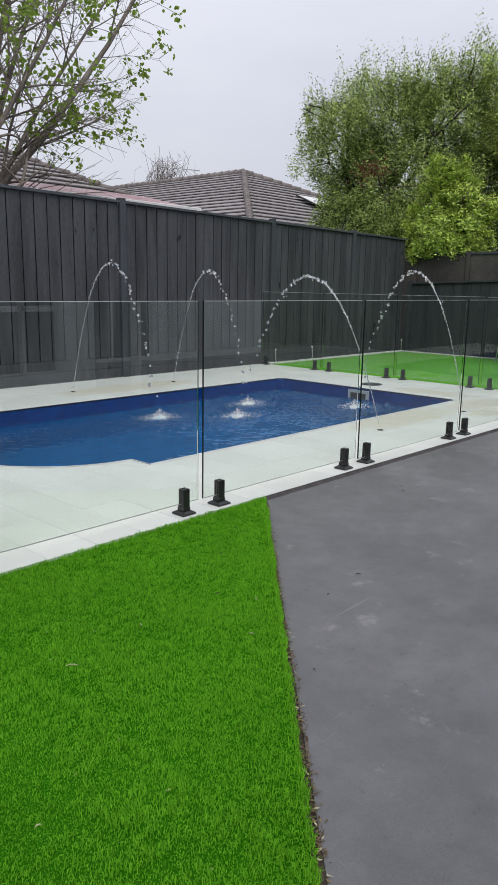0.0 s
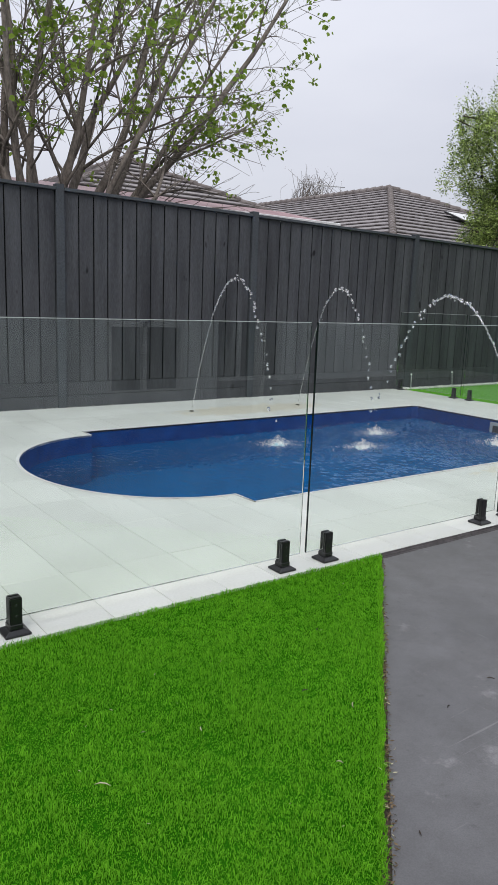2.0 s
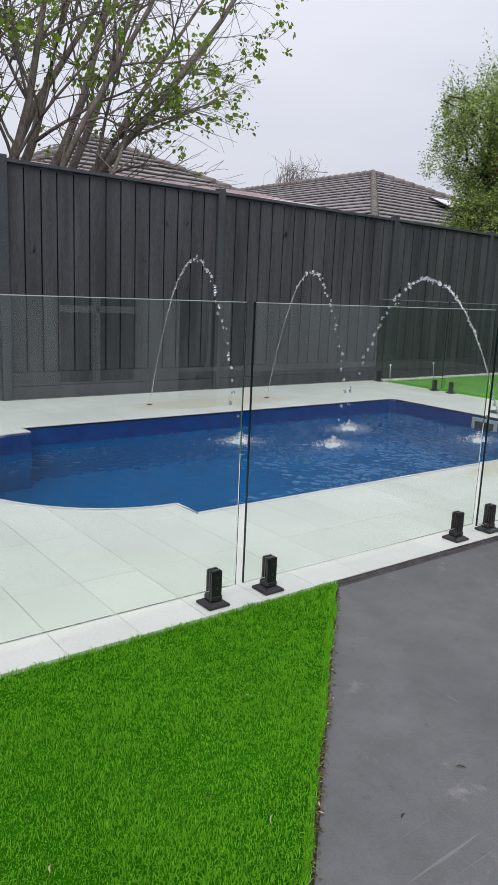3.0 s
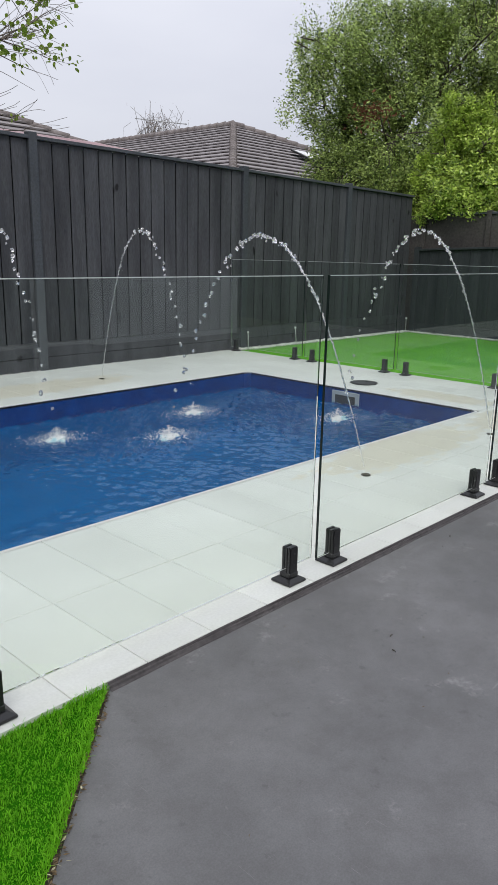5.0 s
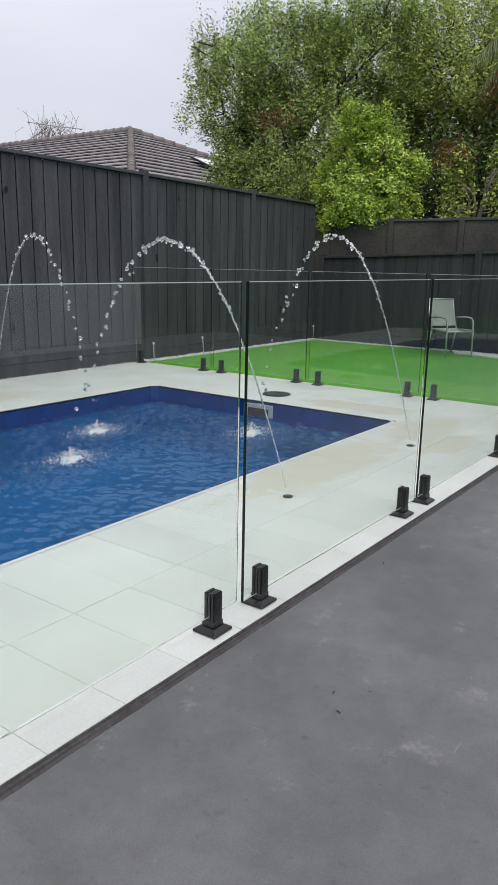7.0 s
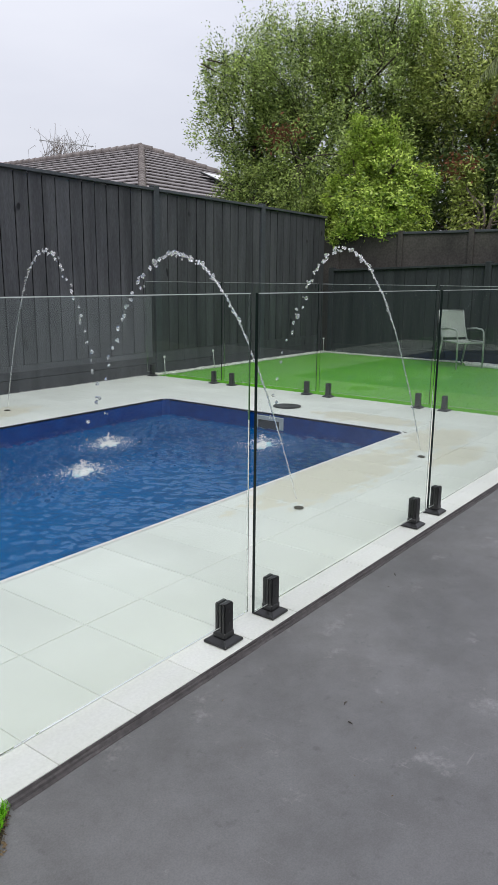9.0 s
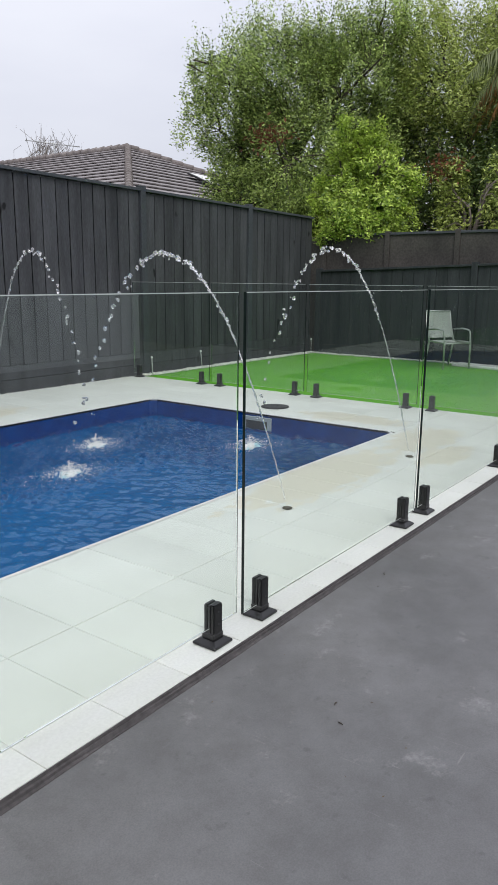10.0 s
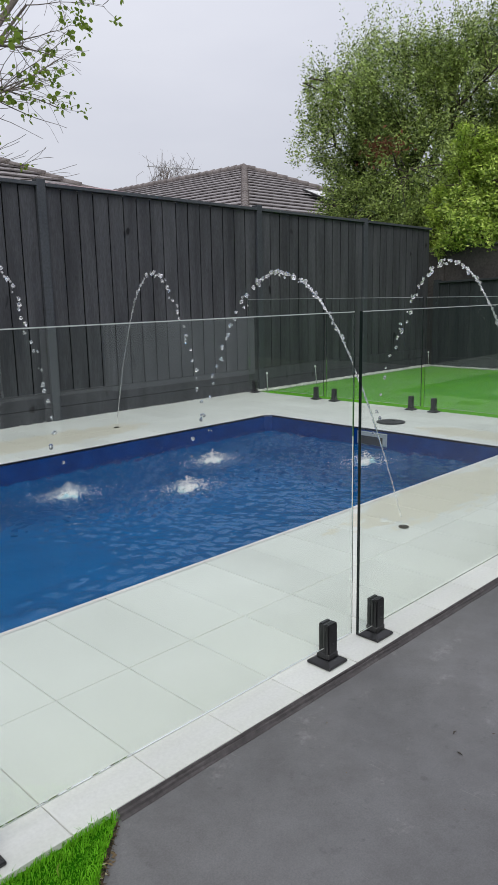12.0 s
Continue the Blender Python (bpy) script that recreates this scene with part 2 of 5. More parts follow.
M_soilstrip = surface("dark_brown_soil", (0.030, 0.022, 0.015), (0.085, 0.064, 0.044), 0.95, 14, 120, 0.5, 0.8)
M_soil = surface("distant_ground", (0.05, 0.06, 0.035), (0.10, 0.10, 0.065), 0.95, 0.3, 8, 0.3, 0.2)


def far_turf():
    m, nodes, links, p = tree_of("clipped_turf_sheet")
    big = noise_node(nodes, links, 0.8, 3)
    small = noise_node(nodes, links, 190, 3, (1, 1, 1), 0.8)
    r = ramp_node(nodes, (0.078, 0.335, 0.003), (0.130, 0.450, 0.008), 0.3, 0.7)
    links.new(big.outputs[0], r.inputs[0])
    s = ramp_node(nodes, (0.55,) * 3, (1.15,) * 3, 0.3, 0.7)
    links.new(small.outputs[0], s.inputs[0])
    links.new(mix_node(nodes, links, 1.0, r.outputs[0], s.outputs[0], "MULTIPLY"), p.inputs["Base Color"])
    p.inputs["Roughness"].default_value = 0.9
    p.inputs["Specular IOR Level"].default_value = 0.05
    b = nodes.new("ShaderNodeBump")
    b.inputs["Strength"].default_value, b.inputs["Distance"].default_value = 0.7, 0.01
    links.new(small.outputs[0], b.inputs["Height"])
    links.new(b.outputs[0], p.inputs["Normal"])
    return m


def painted_concrete():
    """Grey painted slab with pale scuffs, dark specks and broad roller marks."""
    m, nodes, links, p = tree_of("grey_painted_concrete")
    big = noise_node(nodes, links, 1.1, 6, (1, 1, 1), 0.6)
    r = ramp_node(nodes, (0.100, 0.0995, 0.103), (0.153, 0.1525, 0.157), 0.34, 0.66)
    links.new(big.outputs[0], r.inputs[0])
    scuff = noise_node(nodes, links, 4.6, 8, (1, 1, 1), 0.72)
    sr = ramp_node(nodes, (0, 0, 0), (0.55, 0.55, 0.55), 0.60, 0.74)
    links.new(scuff.outputs[0], sr.inputs[0])
    out = mix_node(nodes, links, sr.outputs[0], r.outputs[0], (0.36, 0.355, 0.36))
    dark = noise_node(nodes, links, 24, 4, (1, 1, 1), 0.6)
    dr = ramp_node(nodes, (0.80, 0.80, 0.80), (1, 1, 1), 0.28, 0.37)
    links.new(dark.outputs[0], dr.inputs[0])
    out = mix_node(nodes, links, 1.0, out, dr.outputs[0], "MULTIPLY")
    blot = noise_node(nodes, links, 7.5, 6, (1, 1, 1), 0.68)
    br = ramp_node(nodes, (0.87, 0.86, 0.85), (1.07, 1.07, 1.07), 0.36, 0.64)
    links.new(blot.outputs[0], br.inputs[0])
    out = mix_node(nodes, links, 1.0, out, br.outputs[0], "MULTIPLY")
    for turn, stretch in ((0.5, (1.2, 34, 1)), (2.1, (38, 1.5, 1))):
        line = noise_node(nodes, links, 2.2, 3, stretch, 0.5)
        line.inputs["Distortion"].default_value = turn
        lr = ramp_node(nodes, (0, 0, 0), (0.22,) * 3, 0.71, 0.76)
        links.new(line.outputs[0], lr.inputs[0])
        out = mix_node(nodes, links, lr.outputs[0], out, (0.40, 0.395, 0.39))
    grit = noise_node(nodes, links, 220, 2)
    gr = ramp_node(nodes, (0.86,) * 3, (1.08,) * 3)
    links.new(grit.outputs[0], gr.inputs[0])
    out = mix_node(nodes, links, 1.0, out, gr.outputs[0], "MULTIPLY")
    links.new(out, p.inputs["Base Color"])
    rr = ramp_node(nodes, (0.42,) * 3, (0.66,) * 3)
    links.new(big.outputs[0], rr.inputs[0])
    links.new(rr.outputs[0], p.inputs["Roughness"])
    b = nodes.new("ShaderNodeBump")
    b.inputs["Strength"].default_value, b.inputs["Distance"].default_value = 0.22, 0.003
    links.new(grit.outputs[0], b.inputs["Height"])
    links.new(b.outputs[0], p.inputs["Normal"])
    return m


def water_material(name, tint):
    m, nodes, links, p = tree_of(name)
    p.inputs["Base Color"].default_value = (*tint, 1)
    p.inputs["Roughness"].default_value = 0.0
    p.inputs["IOR"].default_value = 1.33
    p.inputs["Transmission Weight"].default_value = 1.0
    n1 = noise_node(nodes, links, 17, 3, (1.0, 1.6, 1))
    b = nodes.new("ShaderNodeBump")
    b.inputs["Strength"].default_value, b.inputs["Distance"].default_value = 0.05, 0.004
    links.new(n1.outputs[0], b.inputs["Height"])
    links.new(b.outputs[0], p.inputs["Normal"])
    return m


def white_water(name, through_share, tone, rough):
    m, nodes, links, p = tree_of(name)
    p.inputs["Base Color"].default_value = (tone, tone, tone, 1)
    p.inputs["Roughness"].default_value = rough
    p.inputs["IOR"].default_value = 1.333
    p.inputs["Transmission Weight"].default_value = through_share
    n1 = noise_node(nodes, links, 90, 2)
    rr = ramp_node(nodes, (rough * 0.6,) * 3, (min(1.0, rough * 1.4),) * 3)
    links.new(n1.outputs[0], rr.inputs[0])
    links.new(rr.outputs[0], p.inputs["Roughness"])
    return m


M_farturf = far_turf()
M_drive = painted_concrete()
M_water = water_material("pool_water", (0.40, 0.84, 1.0))
M_spray = white_water("jet_water", 0.88, 0.98, 0.02)
M_foam = white_water("splash_foam", 0.0, 0.85, 0.5)


# ---- building helpers ----
def part(name, bm, material, parent=None, label=""):
    """Links a bmesh as one mesh object, under a thing if one is given."""
    me = bpy.data.meshes.new(name)
    bm.to_mesh(me)
    bm.free()
    me.materials.append(material)
    ob = new(name, me)
    if parent is not None:
        ob.parent = parent
    if label:
        ob["label"] = label
    return ob


def shared(name, me, parent, m):
    ob = new(name, me)
    ob.parent = parent
    ob.matrix_basis = m
    return ob


def array_mesh(name, verts, faces, material, smooth=False):
    me = bpy.data.meshes.new(name)
    verts, faces = np.asarray(verts, np.float32), np.asarray(faces, np.int32)
    k = faces.shape[1]
    me.vertices.add(len(verts))
    me.vertices.foreach_set("co", verts.ravel())
    me.loops.add(faces.size)
    me.loops.foreach_set("vertex_index", faces.ravel())
    me.polygons.add(len(faces))
    me.polygons.foreach_set("loop_start", np.arange(0, faces.size, k, dtype=np.int32))
    me.polygons.foreach_set("loop_total", np.full(len(faces), k, np.int32))
    if smooth:
        me.polygons.foreach_set("use_smooth", np.ones(len(faces), bool))
    me.update(calc_edges=True)
    me.validate()
    me.materials.append(material)
    return me


def empty(name, m=None):
    ob = new(name)
    ob.empty_display_size = 0.1
    if m is not None:
        ob.matrix_basis = m
    return ob


def box(x0, x1, y0, y1, z0, z1, bevel=0.0, bm=None):
    own = bm if bm is not None else bmesh.new()
    made = bmesh.ops.create_cube(own, size=1.0)
    bmesh.ops.scale(own, vec=(x1 - x0, y1 - y0, z1 - z0), verts=made["verts"])
    bmesh.ops.translate(own, vec=((x0 + x1) / 2, (y0 + y1) / 2, (z0 + z1) / 2), verts=made["verts"])
    if bevel:
        edges = list({e for v in made["verts"] for e in v.link_edges})
        bmesh.ops.bevel(own, geom=edges, offset=bevel, segments=1, affect="EDGES")
    return own


def disc(r, z0, z1, n=24, cx=0.0, cy=0.0, r_top=None, bm=None):
    own = bm if bm is not None else bmesh.new()
    bmesh.ops.create_cone(own, cap_ends=True, segments=n, radius1=r, radius2=r if r_top is None else r_top, depth=z1 - z0,
                          matrix=Matrix.Translation((cx, cy, (z0 + z1) / 2)))
    return own


def tube(points, radii, sides=8, bm=None, cap=True):
    """A tapered pipe along points."""
    own = bm if bm is not None else bmesh.new()
    pts = [Vector(p) for p in points]
    rings, side = [], None
    for i, p in enumerate(pts):
        d = (pts[min(i + 1, len(pts) - 1)] - pts[max(i - 1, 0)]).normalized()
        ref = Vector((0, 0, 1)) if abs(d.z) < 0.95 else Vector((1, 0, 0))
        side = d.cross(ref).normalized()
        up = side.cross(d)
        r = radii[i] if hasattr(radii, "__len__") else radii
        rings.append([own.verts.new(p + r * (math.cos(a) * side + math.sin(a) * up)) for a in (2 * math.pi * k / sides for k in range(sides))])
    for a, b in zip(rings, rings[1:]):
        for k in range(sides):
            own.faces.new((a[k], a[(k + 1) % sides], b[(k + 1) % sides], b[k]))
    if cap:
        own.faces.new(rings[0][::-1])
        own.faces.new(rings[-1])
    for f in own.faces:
        f.smooth = True
    return own


def prism(outline, z0, z1, bm=None):
    """A flat slab with any simple outline."""
    own = bm if bm is not None else bmesh.new()
    lo = [own.verts.new((x, y, z0)) for x, y in outline]
    hi = [own.verts.new((x, y, z1)) for x, y in outline]
    own.faces.new(hi)
    own.faces.new(lo[::-1])
    n = len(outline)
    for i in range(n):
        own.faces.new((lo[i], lo[(i + 1) % n], hi[(i + 1) % n], hi[i]))
    return own


rng = np.random.default_rng(7)
rnd = random.Random(11)

# ---- plan ----
POOL_X0, POOL_X1, POOL_Y0, POOL_Y1 = 0.0, 4.85, 1.18, 4.03
ARC_Y0, ARC_Y1, ARC_X = 1.40, 3.83, -1.04
PAVE_X0, PAVE_X1, FENCE_Y = -2.22, 6.16, 5.57
WATER_Z, DRIVE_Z, LAWN_Z = -0.15, -0.026, -0.006
RIGHT_X = 10.68
arc_c = (ARC_Y0 + ARC_Y1) / 2
arc_h = (ARC_Y1 - ARC_Y0) / 2


def arc_x(y):
    u = (y - arc_c) / arc_h
    return ARC_X * math.sqrt(max(0.0, 1 - u * u)) if abs(u) < 1 else 0.0


arc_ys = [arc_c - arc_h * math.cos(math.pi * k / 40) for k in range(41)]
POOL = [(POOL_X0, POOL_Y0), (POOL_X1 - 0.06, POOL_Y0), (POOL_X1, POOL_Y0 + 0.06), (POOL_X1, POOL_Y1 - 0.06), (POOL_X1 - 0.06, POOL_Y1), (POOL_X0, POOL_Y1)]
POOL += [(arc_x(y), y) for y in reversed(arc_ys)]

# ---- ground ----
bm = bmesh.new()
R = 300.0
hx0, hx1, hy0, hy1 = -1.3, 5.1, 1.0, 4.25
for x0, x1, y0, y1 in ((-R, hx0, -R, R), (hx1, R, -R, R), (hx0, hx1, -R, hy0), (hx0, hx1, hy1, R)):
    bm.faces.new([bm.verts.new(v) for v in ((x0, y0, -0.12), (x1, y0, -0.12), (x1, y1, -0.12), (x0, y1, -0.12))])
tagged(part("ground", bm, M_soil), "dull green-brown ground reaching to the horizon", "ground", kind="structure")

# painted driveway: its edge to the lawn runs at forty-five degrees to the paving
tagged(part("driveway", prism([(0.03, 0.02), (14, 0.02), (14, -7.6), (-7.75, -7.6)], -0.115, DRIVE_Z), M_drive),
       "grey painted concrete driveway with pale scuffs and specks", "driveway", kind="structure")

# sloped dark fillet between the paving and the driveway
bm = bmesh.new()
xs = [0.0 + 0.12 * k for k in range(118)]
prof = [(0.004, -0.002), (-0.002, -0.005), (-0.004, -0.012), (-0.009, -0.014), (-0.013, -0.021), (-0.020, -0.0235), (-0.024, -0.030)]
rows = [[bm.verts.new((x, y + rnd.uniform(-0.0015, 0.0015), z + rnd.uniform(-0.0008, 0.0008))) for y, z in prof] for x in xs]
for a, b in zip(rows, rows[1:]):
    for k in range(len(prof) - 1):
        bm.faces.new((a[k], a[k + 1], b[k + 1], b[k]))
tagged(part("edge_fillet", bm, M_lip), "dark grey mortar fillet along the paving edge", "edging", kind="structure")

# lawn backing in front, and the clipped turf beyond the far glass
tagged(part("lawn_backing", prism([(-9, -8.712), (-0.012, 0.0), (PAVE_X0, 0.0), (PAVE_X0, FENCE_Y - 0.03), (-9, FENCE_Y - 0.03)], -0.11, LAWN_Z - 0.010), M_turf_base),
       "dark green backing of the artificial lawn", "lawn", kind="structure")
tagged(part("far_lawn", prism([(PAVE_X1, -0.02), (RIGHT_X - 0.04, -0.02), (RIGHT_X - 0.04, FENCE_Y - 0.03), (PAVE_X1, FENCE_Y - 0.03)], -0.11, -0.012), M_farturf),
       "flat bright green artificial turf beyond the pool fence", "lawn", kind="structure")

tagged(part("soil_strip", prism([(-9, -8.712), (-9, -8.86), (0.0, -0.010), (-0.012, 0.0)], -0.11, DRIVE_Z - 0.006), M_soilstrip),
       "narrow strip of dark soil along the lawn edge", "soil", kind="structure")

# ---- pool ----
pool = tagged(empty("swimming_pool"), "blue fibreglass swimming pool with rounded step end", "pool")
bm = bmesh.new()
top = [bm.verts.new((x, y, -0.004)) for x, y in POOL]
mid = [bm.verts.new((x, y, -0.27)) for x, y in POOL]
for i in range(len(POOL)):
    j = (i + 1) % len(POOL)
    bm.faces.new((top[j], top[i], mid[i], mid[j]))
part("waterline_band", bm, M_band, pool, "navy blue band above the water")
bm = bmesh.new()
mid = [bm.verts.new((x, y, -0.27)) for x, y in POOL]
low = [bm.verts.new((x, y, -1.35)) for x, y in POOL]
for i in range(len(POOL)):
    j = (i + 1) % len(POOL)
    bm.faces.new((mid[j], mid[i], low[i], low[j]))
bm.faces.new(low)
part("shell", bm, M_shell, pool, "mid blue pool shell")
# thin white edge of the shell lip
bm = bmesh.new()
n = len(POOL)
outer = []
for i in range(n):
    a, b, c = Vector(POOL[i - 1]), Vector(POOL[i]), Vector(POOL[(i + 1) % n])
    t = (c - a).normalized()
    outer.append(b + Vector((t.y, -t.x)) * 0.026)
lo = [bm.verts.new((x, y, -0.02)) for x, y in POOL]
li = [bm.verts.new((x, y, 0.002)) for x, y in POOL]
lu = [bm.verts.new((p.x, p.y, 0.003)) for p in outer]
for i in range(n):
    j = (i + 1) % n
    bm.faces.new((li[i], li[j], lu[j], lu[i]))
    bm.faces.new((lo[i], lo[j], li[j], li[i]))
part("lip", bm, M_white, pool, "thin white rim")

# skimmer box in the short wall, with its round lid in the paving
sk = part("skimmer", box(POOL_X1 - 0.012, POOL_X1 + 0.01, 2.46, 2.80, -0.205, -0.035, 0.004), M_greyplastic, pool, "pale grey skimmer surround")
# no recess is cut; a dark block paints the shade inside the mouth
part("skimmer_mouth", box(POOL_X1 - 0.016, POOL_X1 + 0.0, 2.505, 2.755, -0.185, -0.075, 0.002), M_darkplastic, sk, "dark block standing for the shaded skimmer opening")
bm = disc(0.145, 0.004, 0.010, 40)
disc(0.128, 0.010, 0.013, 40, bm=bm)
disc(0.02, 0.013, 0.016, 12, 0.06, 0.0, bm=bm)
lid = part("skimmer_lid", bm, M_darkplastic)
lid.location = (5.25, 2.69, 0.0)
tagged(lid, "round dark grey skimmer lid set in the paving", "lid")

# ---- water surface with rings from the falling jets ----
JETS = (((1.682, 4.733), (1.849, 3.264)), ((3.276, 4.663), (3.329, 3.281)), ((2.46, 0.73), (2.559, 2.724)), ((4.08, 0.693), (4.152, 2.212)))
nx, ny = 640, 320
gx = np.linspace(ARC_X - 0.08, POOL_X1 + 0.01, nx)
gy = np.linspace(POOL_Y0 - 0.01, POOL_Y1 + 0.01, ny)
X, Y = np.meshgrid(gx, gy)
Z = np.zeros_like(X)
for k in range(64):
    a, f = rng.uniform(0, 2 * np.pi), 32 * 4.2 ** rng.uniform(0, 1)
    Z += 0.046 / f * np.sin(f * (X * np.cos(a) + Y * np.sin(a)) + rng.uniform(0, 6.3) + 0.9 * np.sin(3.1 * X * rng.uniform(0.5, 1.5) + 2.3 * Y)) * (0.55 + 0.45 * np.sin(X * rng.uniform(0.5, 2) + Y * rng.uniform(0.5, 2) + k))
calm = 0.14 + 0.86 / (1 + np.exp(-(X + 0.55 * (Y - 2.6) - 1.35) * 2.6))
gust = np.clip(0.70 + 0.40 * np.sin(2.3 * X + 1.1 * Y) * np.sin(3.7 * Y - 1.3 * X + 0.8) + 0.35 * np.sin(5.3 * X - 3.1 * Y + 2.0) * np.sin(4.1 * X + 6.3 * Y), 0.25, 1.4)
Z = Z * calm * (2.7 * gust + 0.9 * sum(np.exp(-(np.hypot(X - e[0], Y - e[1]) / 0.45) ** 2) for _, e in JETS))
for _, (lx, ly) in JETS:
    d = np.hypot(X - lx, Y - ly)
    Z += 0.012 * np.exp(-d / 0.26) * np.cos(d * 46 + 3 * np.sin(3 * np.arctan2(Y - ly, X - lx)))
    Z += 0.004 * np.exp(-(d / 0.10) ** 2) * rng.uniform(0.2, 1.0, X.shape)
# small steep bumps added along the near side to make sky glints
for _ in range(46):
    px, py, pr = rng.uniform(-0.3, 3.0), POOL_Y0 + 0.04 + abs(rng.normal(0, 0.30)), rng.uniform(0.02, 0.055)
    q = np.hypot((X - px) * 0.55, Y - py) / pr
    Z += 0.0085 * np.exp(-q ** 4) * rng.uniform(0.5, 1.2)
verts = np.stack([X.ravel(), Y.ravel(), WATER_Z + Z.ravel()], 1)
idx = np.arange(nx * ny).reshape(ny, nx)
faces = np.stack([idx[:-1, :-1].ravel(), idx[:-1, 1:].ravel(), idx[1:, 1:].ravel(), idx[1:, :-1].ravel()], 1)
water = new("water", array_mesh("water", verts, faces, M_water, True))
water.visible_shadow = False
tagged(water, "rippling clear blue pool water", "water", kind="structure")


# ---- glass pool fence ----
def spigot():
    """Black clamp post: square cover plate and two clamp halves with a slot between."""
    ob = tagged(empty("glass_spigot"), "black powder-coated glass spigot on a square base plate", "spigot", "pool fence spigots")
    bm = bmesh.new()
    ring = []
    for s, z in ((0.052, 0.002), (0.052, 0.011), (0.031, 0.024), (0.0, 0.024)):
        ring.append([bm.verts.new((sx * s, sy * s, z)) for sx, sy in ((-1, -1), (1, -1), (1, 1), (-1, 1))] if s else None)
    for a, b in zip(ring[:2], ring[1:3]):
        for k in range(4):
            bm.faces.new((a[k], a[(k + 1) % 4], b[(k + 1) % 4], b[k]))
    bm.faces.new(ring[2])
    bm.faces.new(ring[0][::-1])
    bmesh.ops.bevel(bm, geom=[e for e in bm.edges], offset=0.002, segments=1, affect="EDGES")
    part("base_plate", bm, M_black, ob)
    part("collar", box(-0.0275, 0.0275, -0.0285, 0.0285, 0.024, 0.046, 0.003), M_black, ob)
    # black filler added so no light shows through the clamp slot
    part("slot_fill", box(-0.0247, 0.0247, -0.0076, 0.0076, 0.045, 0.1535, 0.0), M_black, ob, "black filler closing the clamp slot round the pane")
    for s in (-1, 1):
        y0, y1 = sorted((s * 0.0075, s * 0.027))
        bm = box(-0.025, 0.025, y0, y1, 0.045, 0.156, 0.0)
        bmesh.ops.bevel(bm, geom=[e for e in bm.edges if max(v.co.z for v in e.verts) > 0.155 or abs((e.verts[0].co - e.verts[1].co).z) > 0.05],
                        offset=0.004, segments=2, affect="EDGES")
        cl = part("clamp", bm, M_black, ob)
        for z in (0.080, 0.126):
            bm = bmesh.new()
            bmesh.ops.create_cone(bm, cap_ends=True, segments=10, radius1=0.005, radius2=0.004, depth=0.003,
                                  matrix=Matrix.Translation((0, s * 0.028, z)) @ Matrix.Rotation(-s * math.pi / 2, 4, "X"))
            part("screw", bm, M_darkplastic, cl)
    return ob


def glass_panel(length, label, z0=0.054):
    """Clear pane with polished ends painted dark and a top edge painted as lit; runs along x from 0."""
    ob = tagged(empty("pool_fence_glass"), label, "fence", "pool fence panels")
    z1, h = 1.241, 0.005
    p = part("pane", box(0.003, length - 0.003, -h, h, z0 + 0.003, z1 - 0.003), M_glass, ob)
    p.visible_shadow = False
    part("end_edge", box(0.0, 0.0028, -h - 0.0004, h + 0.0004, z0, z1), M_glassedge, ob, "polished pane end painted in a dark tone")
    part("end_edge", box(length - 0.0028, length, -h - 0.0004, h + 0.0004, z0, z1), M_glassedge, ob, "polished pane end painted in a dark tone")
    part("top_edge", box(0.003, length - 0.003, -h - 0.0004, h + 0.0004, z1 - 0.0028, z1), M_glasstop, ob, "polished pane top painted in a lit tone")
    part("bottom_edge", box(0.003, length - 0.003, -h - 0.0004, h + 0.0004, z0, z0 + 0.0028), M_glassbottom, ob, "pane bottom edge painted in a grey tone")
    return ob


GAP = 0.020
FRONT_Y = 0.080
first = spigot()
first.matrix_basis = pose(-1.995, FRONT_Y, 0)
front_mids = [-0.488, 1.117, 2.738, 4.357]
front_gaps = [-0.504, 1.130, 2.764, 4.375]
for m in front_mids:
    for s in (-0.146, 0.146):
        copy_thing(first, pose(m + s, FRONT_Y, 0))
for x in (5.85,):
    copy_thing(first, pose(x, FRONT_Y, 0))
side_mids = [4.205, 2.83, 1.47]
for m in side_mids:
    for s in (-0.143, 0.143):
        copy_thing(first, pose(6.07, m + s, 0, 0, 0, 90))
copy_thing(first, pose(6.07, 5.42, 0, 0, 0, 90))
copy_thing(first, pose(6.07, 0.30, 0, 0, 0, 90))
for y in (0.235, 1.25, 1.53, 2.6, 2.88, 3.95, 4.23, 5.35):
    copy_thing(first, pose(-2.13, y, 0, 0, 0, 90))
cuts = [-2.105] + front_gaps + [6.02]
for a, b, low in zip(cuts, cuts[1:], (0.066, 0.064, 0.046, 0.05, 0.05)):
    g = glass_panel(b - a - 2 * GAP, "clear frameless glass pool fence panel beside the driveway and lawn", low)
    g.matrix_basis = pose(a + GAP, FRONT_Y, 0)
cuts = [0.12] + side_mids[::-1] + [5.53]
for a, b in zip(cuts, cuts[1:]):
    g = glass_panel(b - a - 2 * GAP, "clear frameless glass pool fence panel beside the far turf")
    g.matrix_basis = pose(6.07, a + GAP, 0, 0, 0, 90)
cuts = [0.09, 1.39, 2.74, 4.09, 5.50]
for a, b in zip(cuts, cuts[1:]):
    g = glass_panel(b - a - 2 * GAP, "clear frameless glass pool fence panel beside the side lawn")
    g.matrix_basis = pose(-2.13, a + GAP, 0, 0, 0, 90)


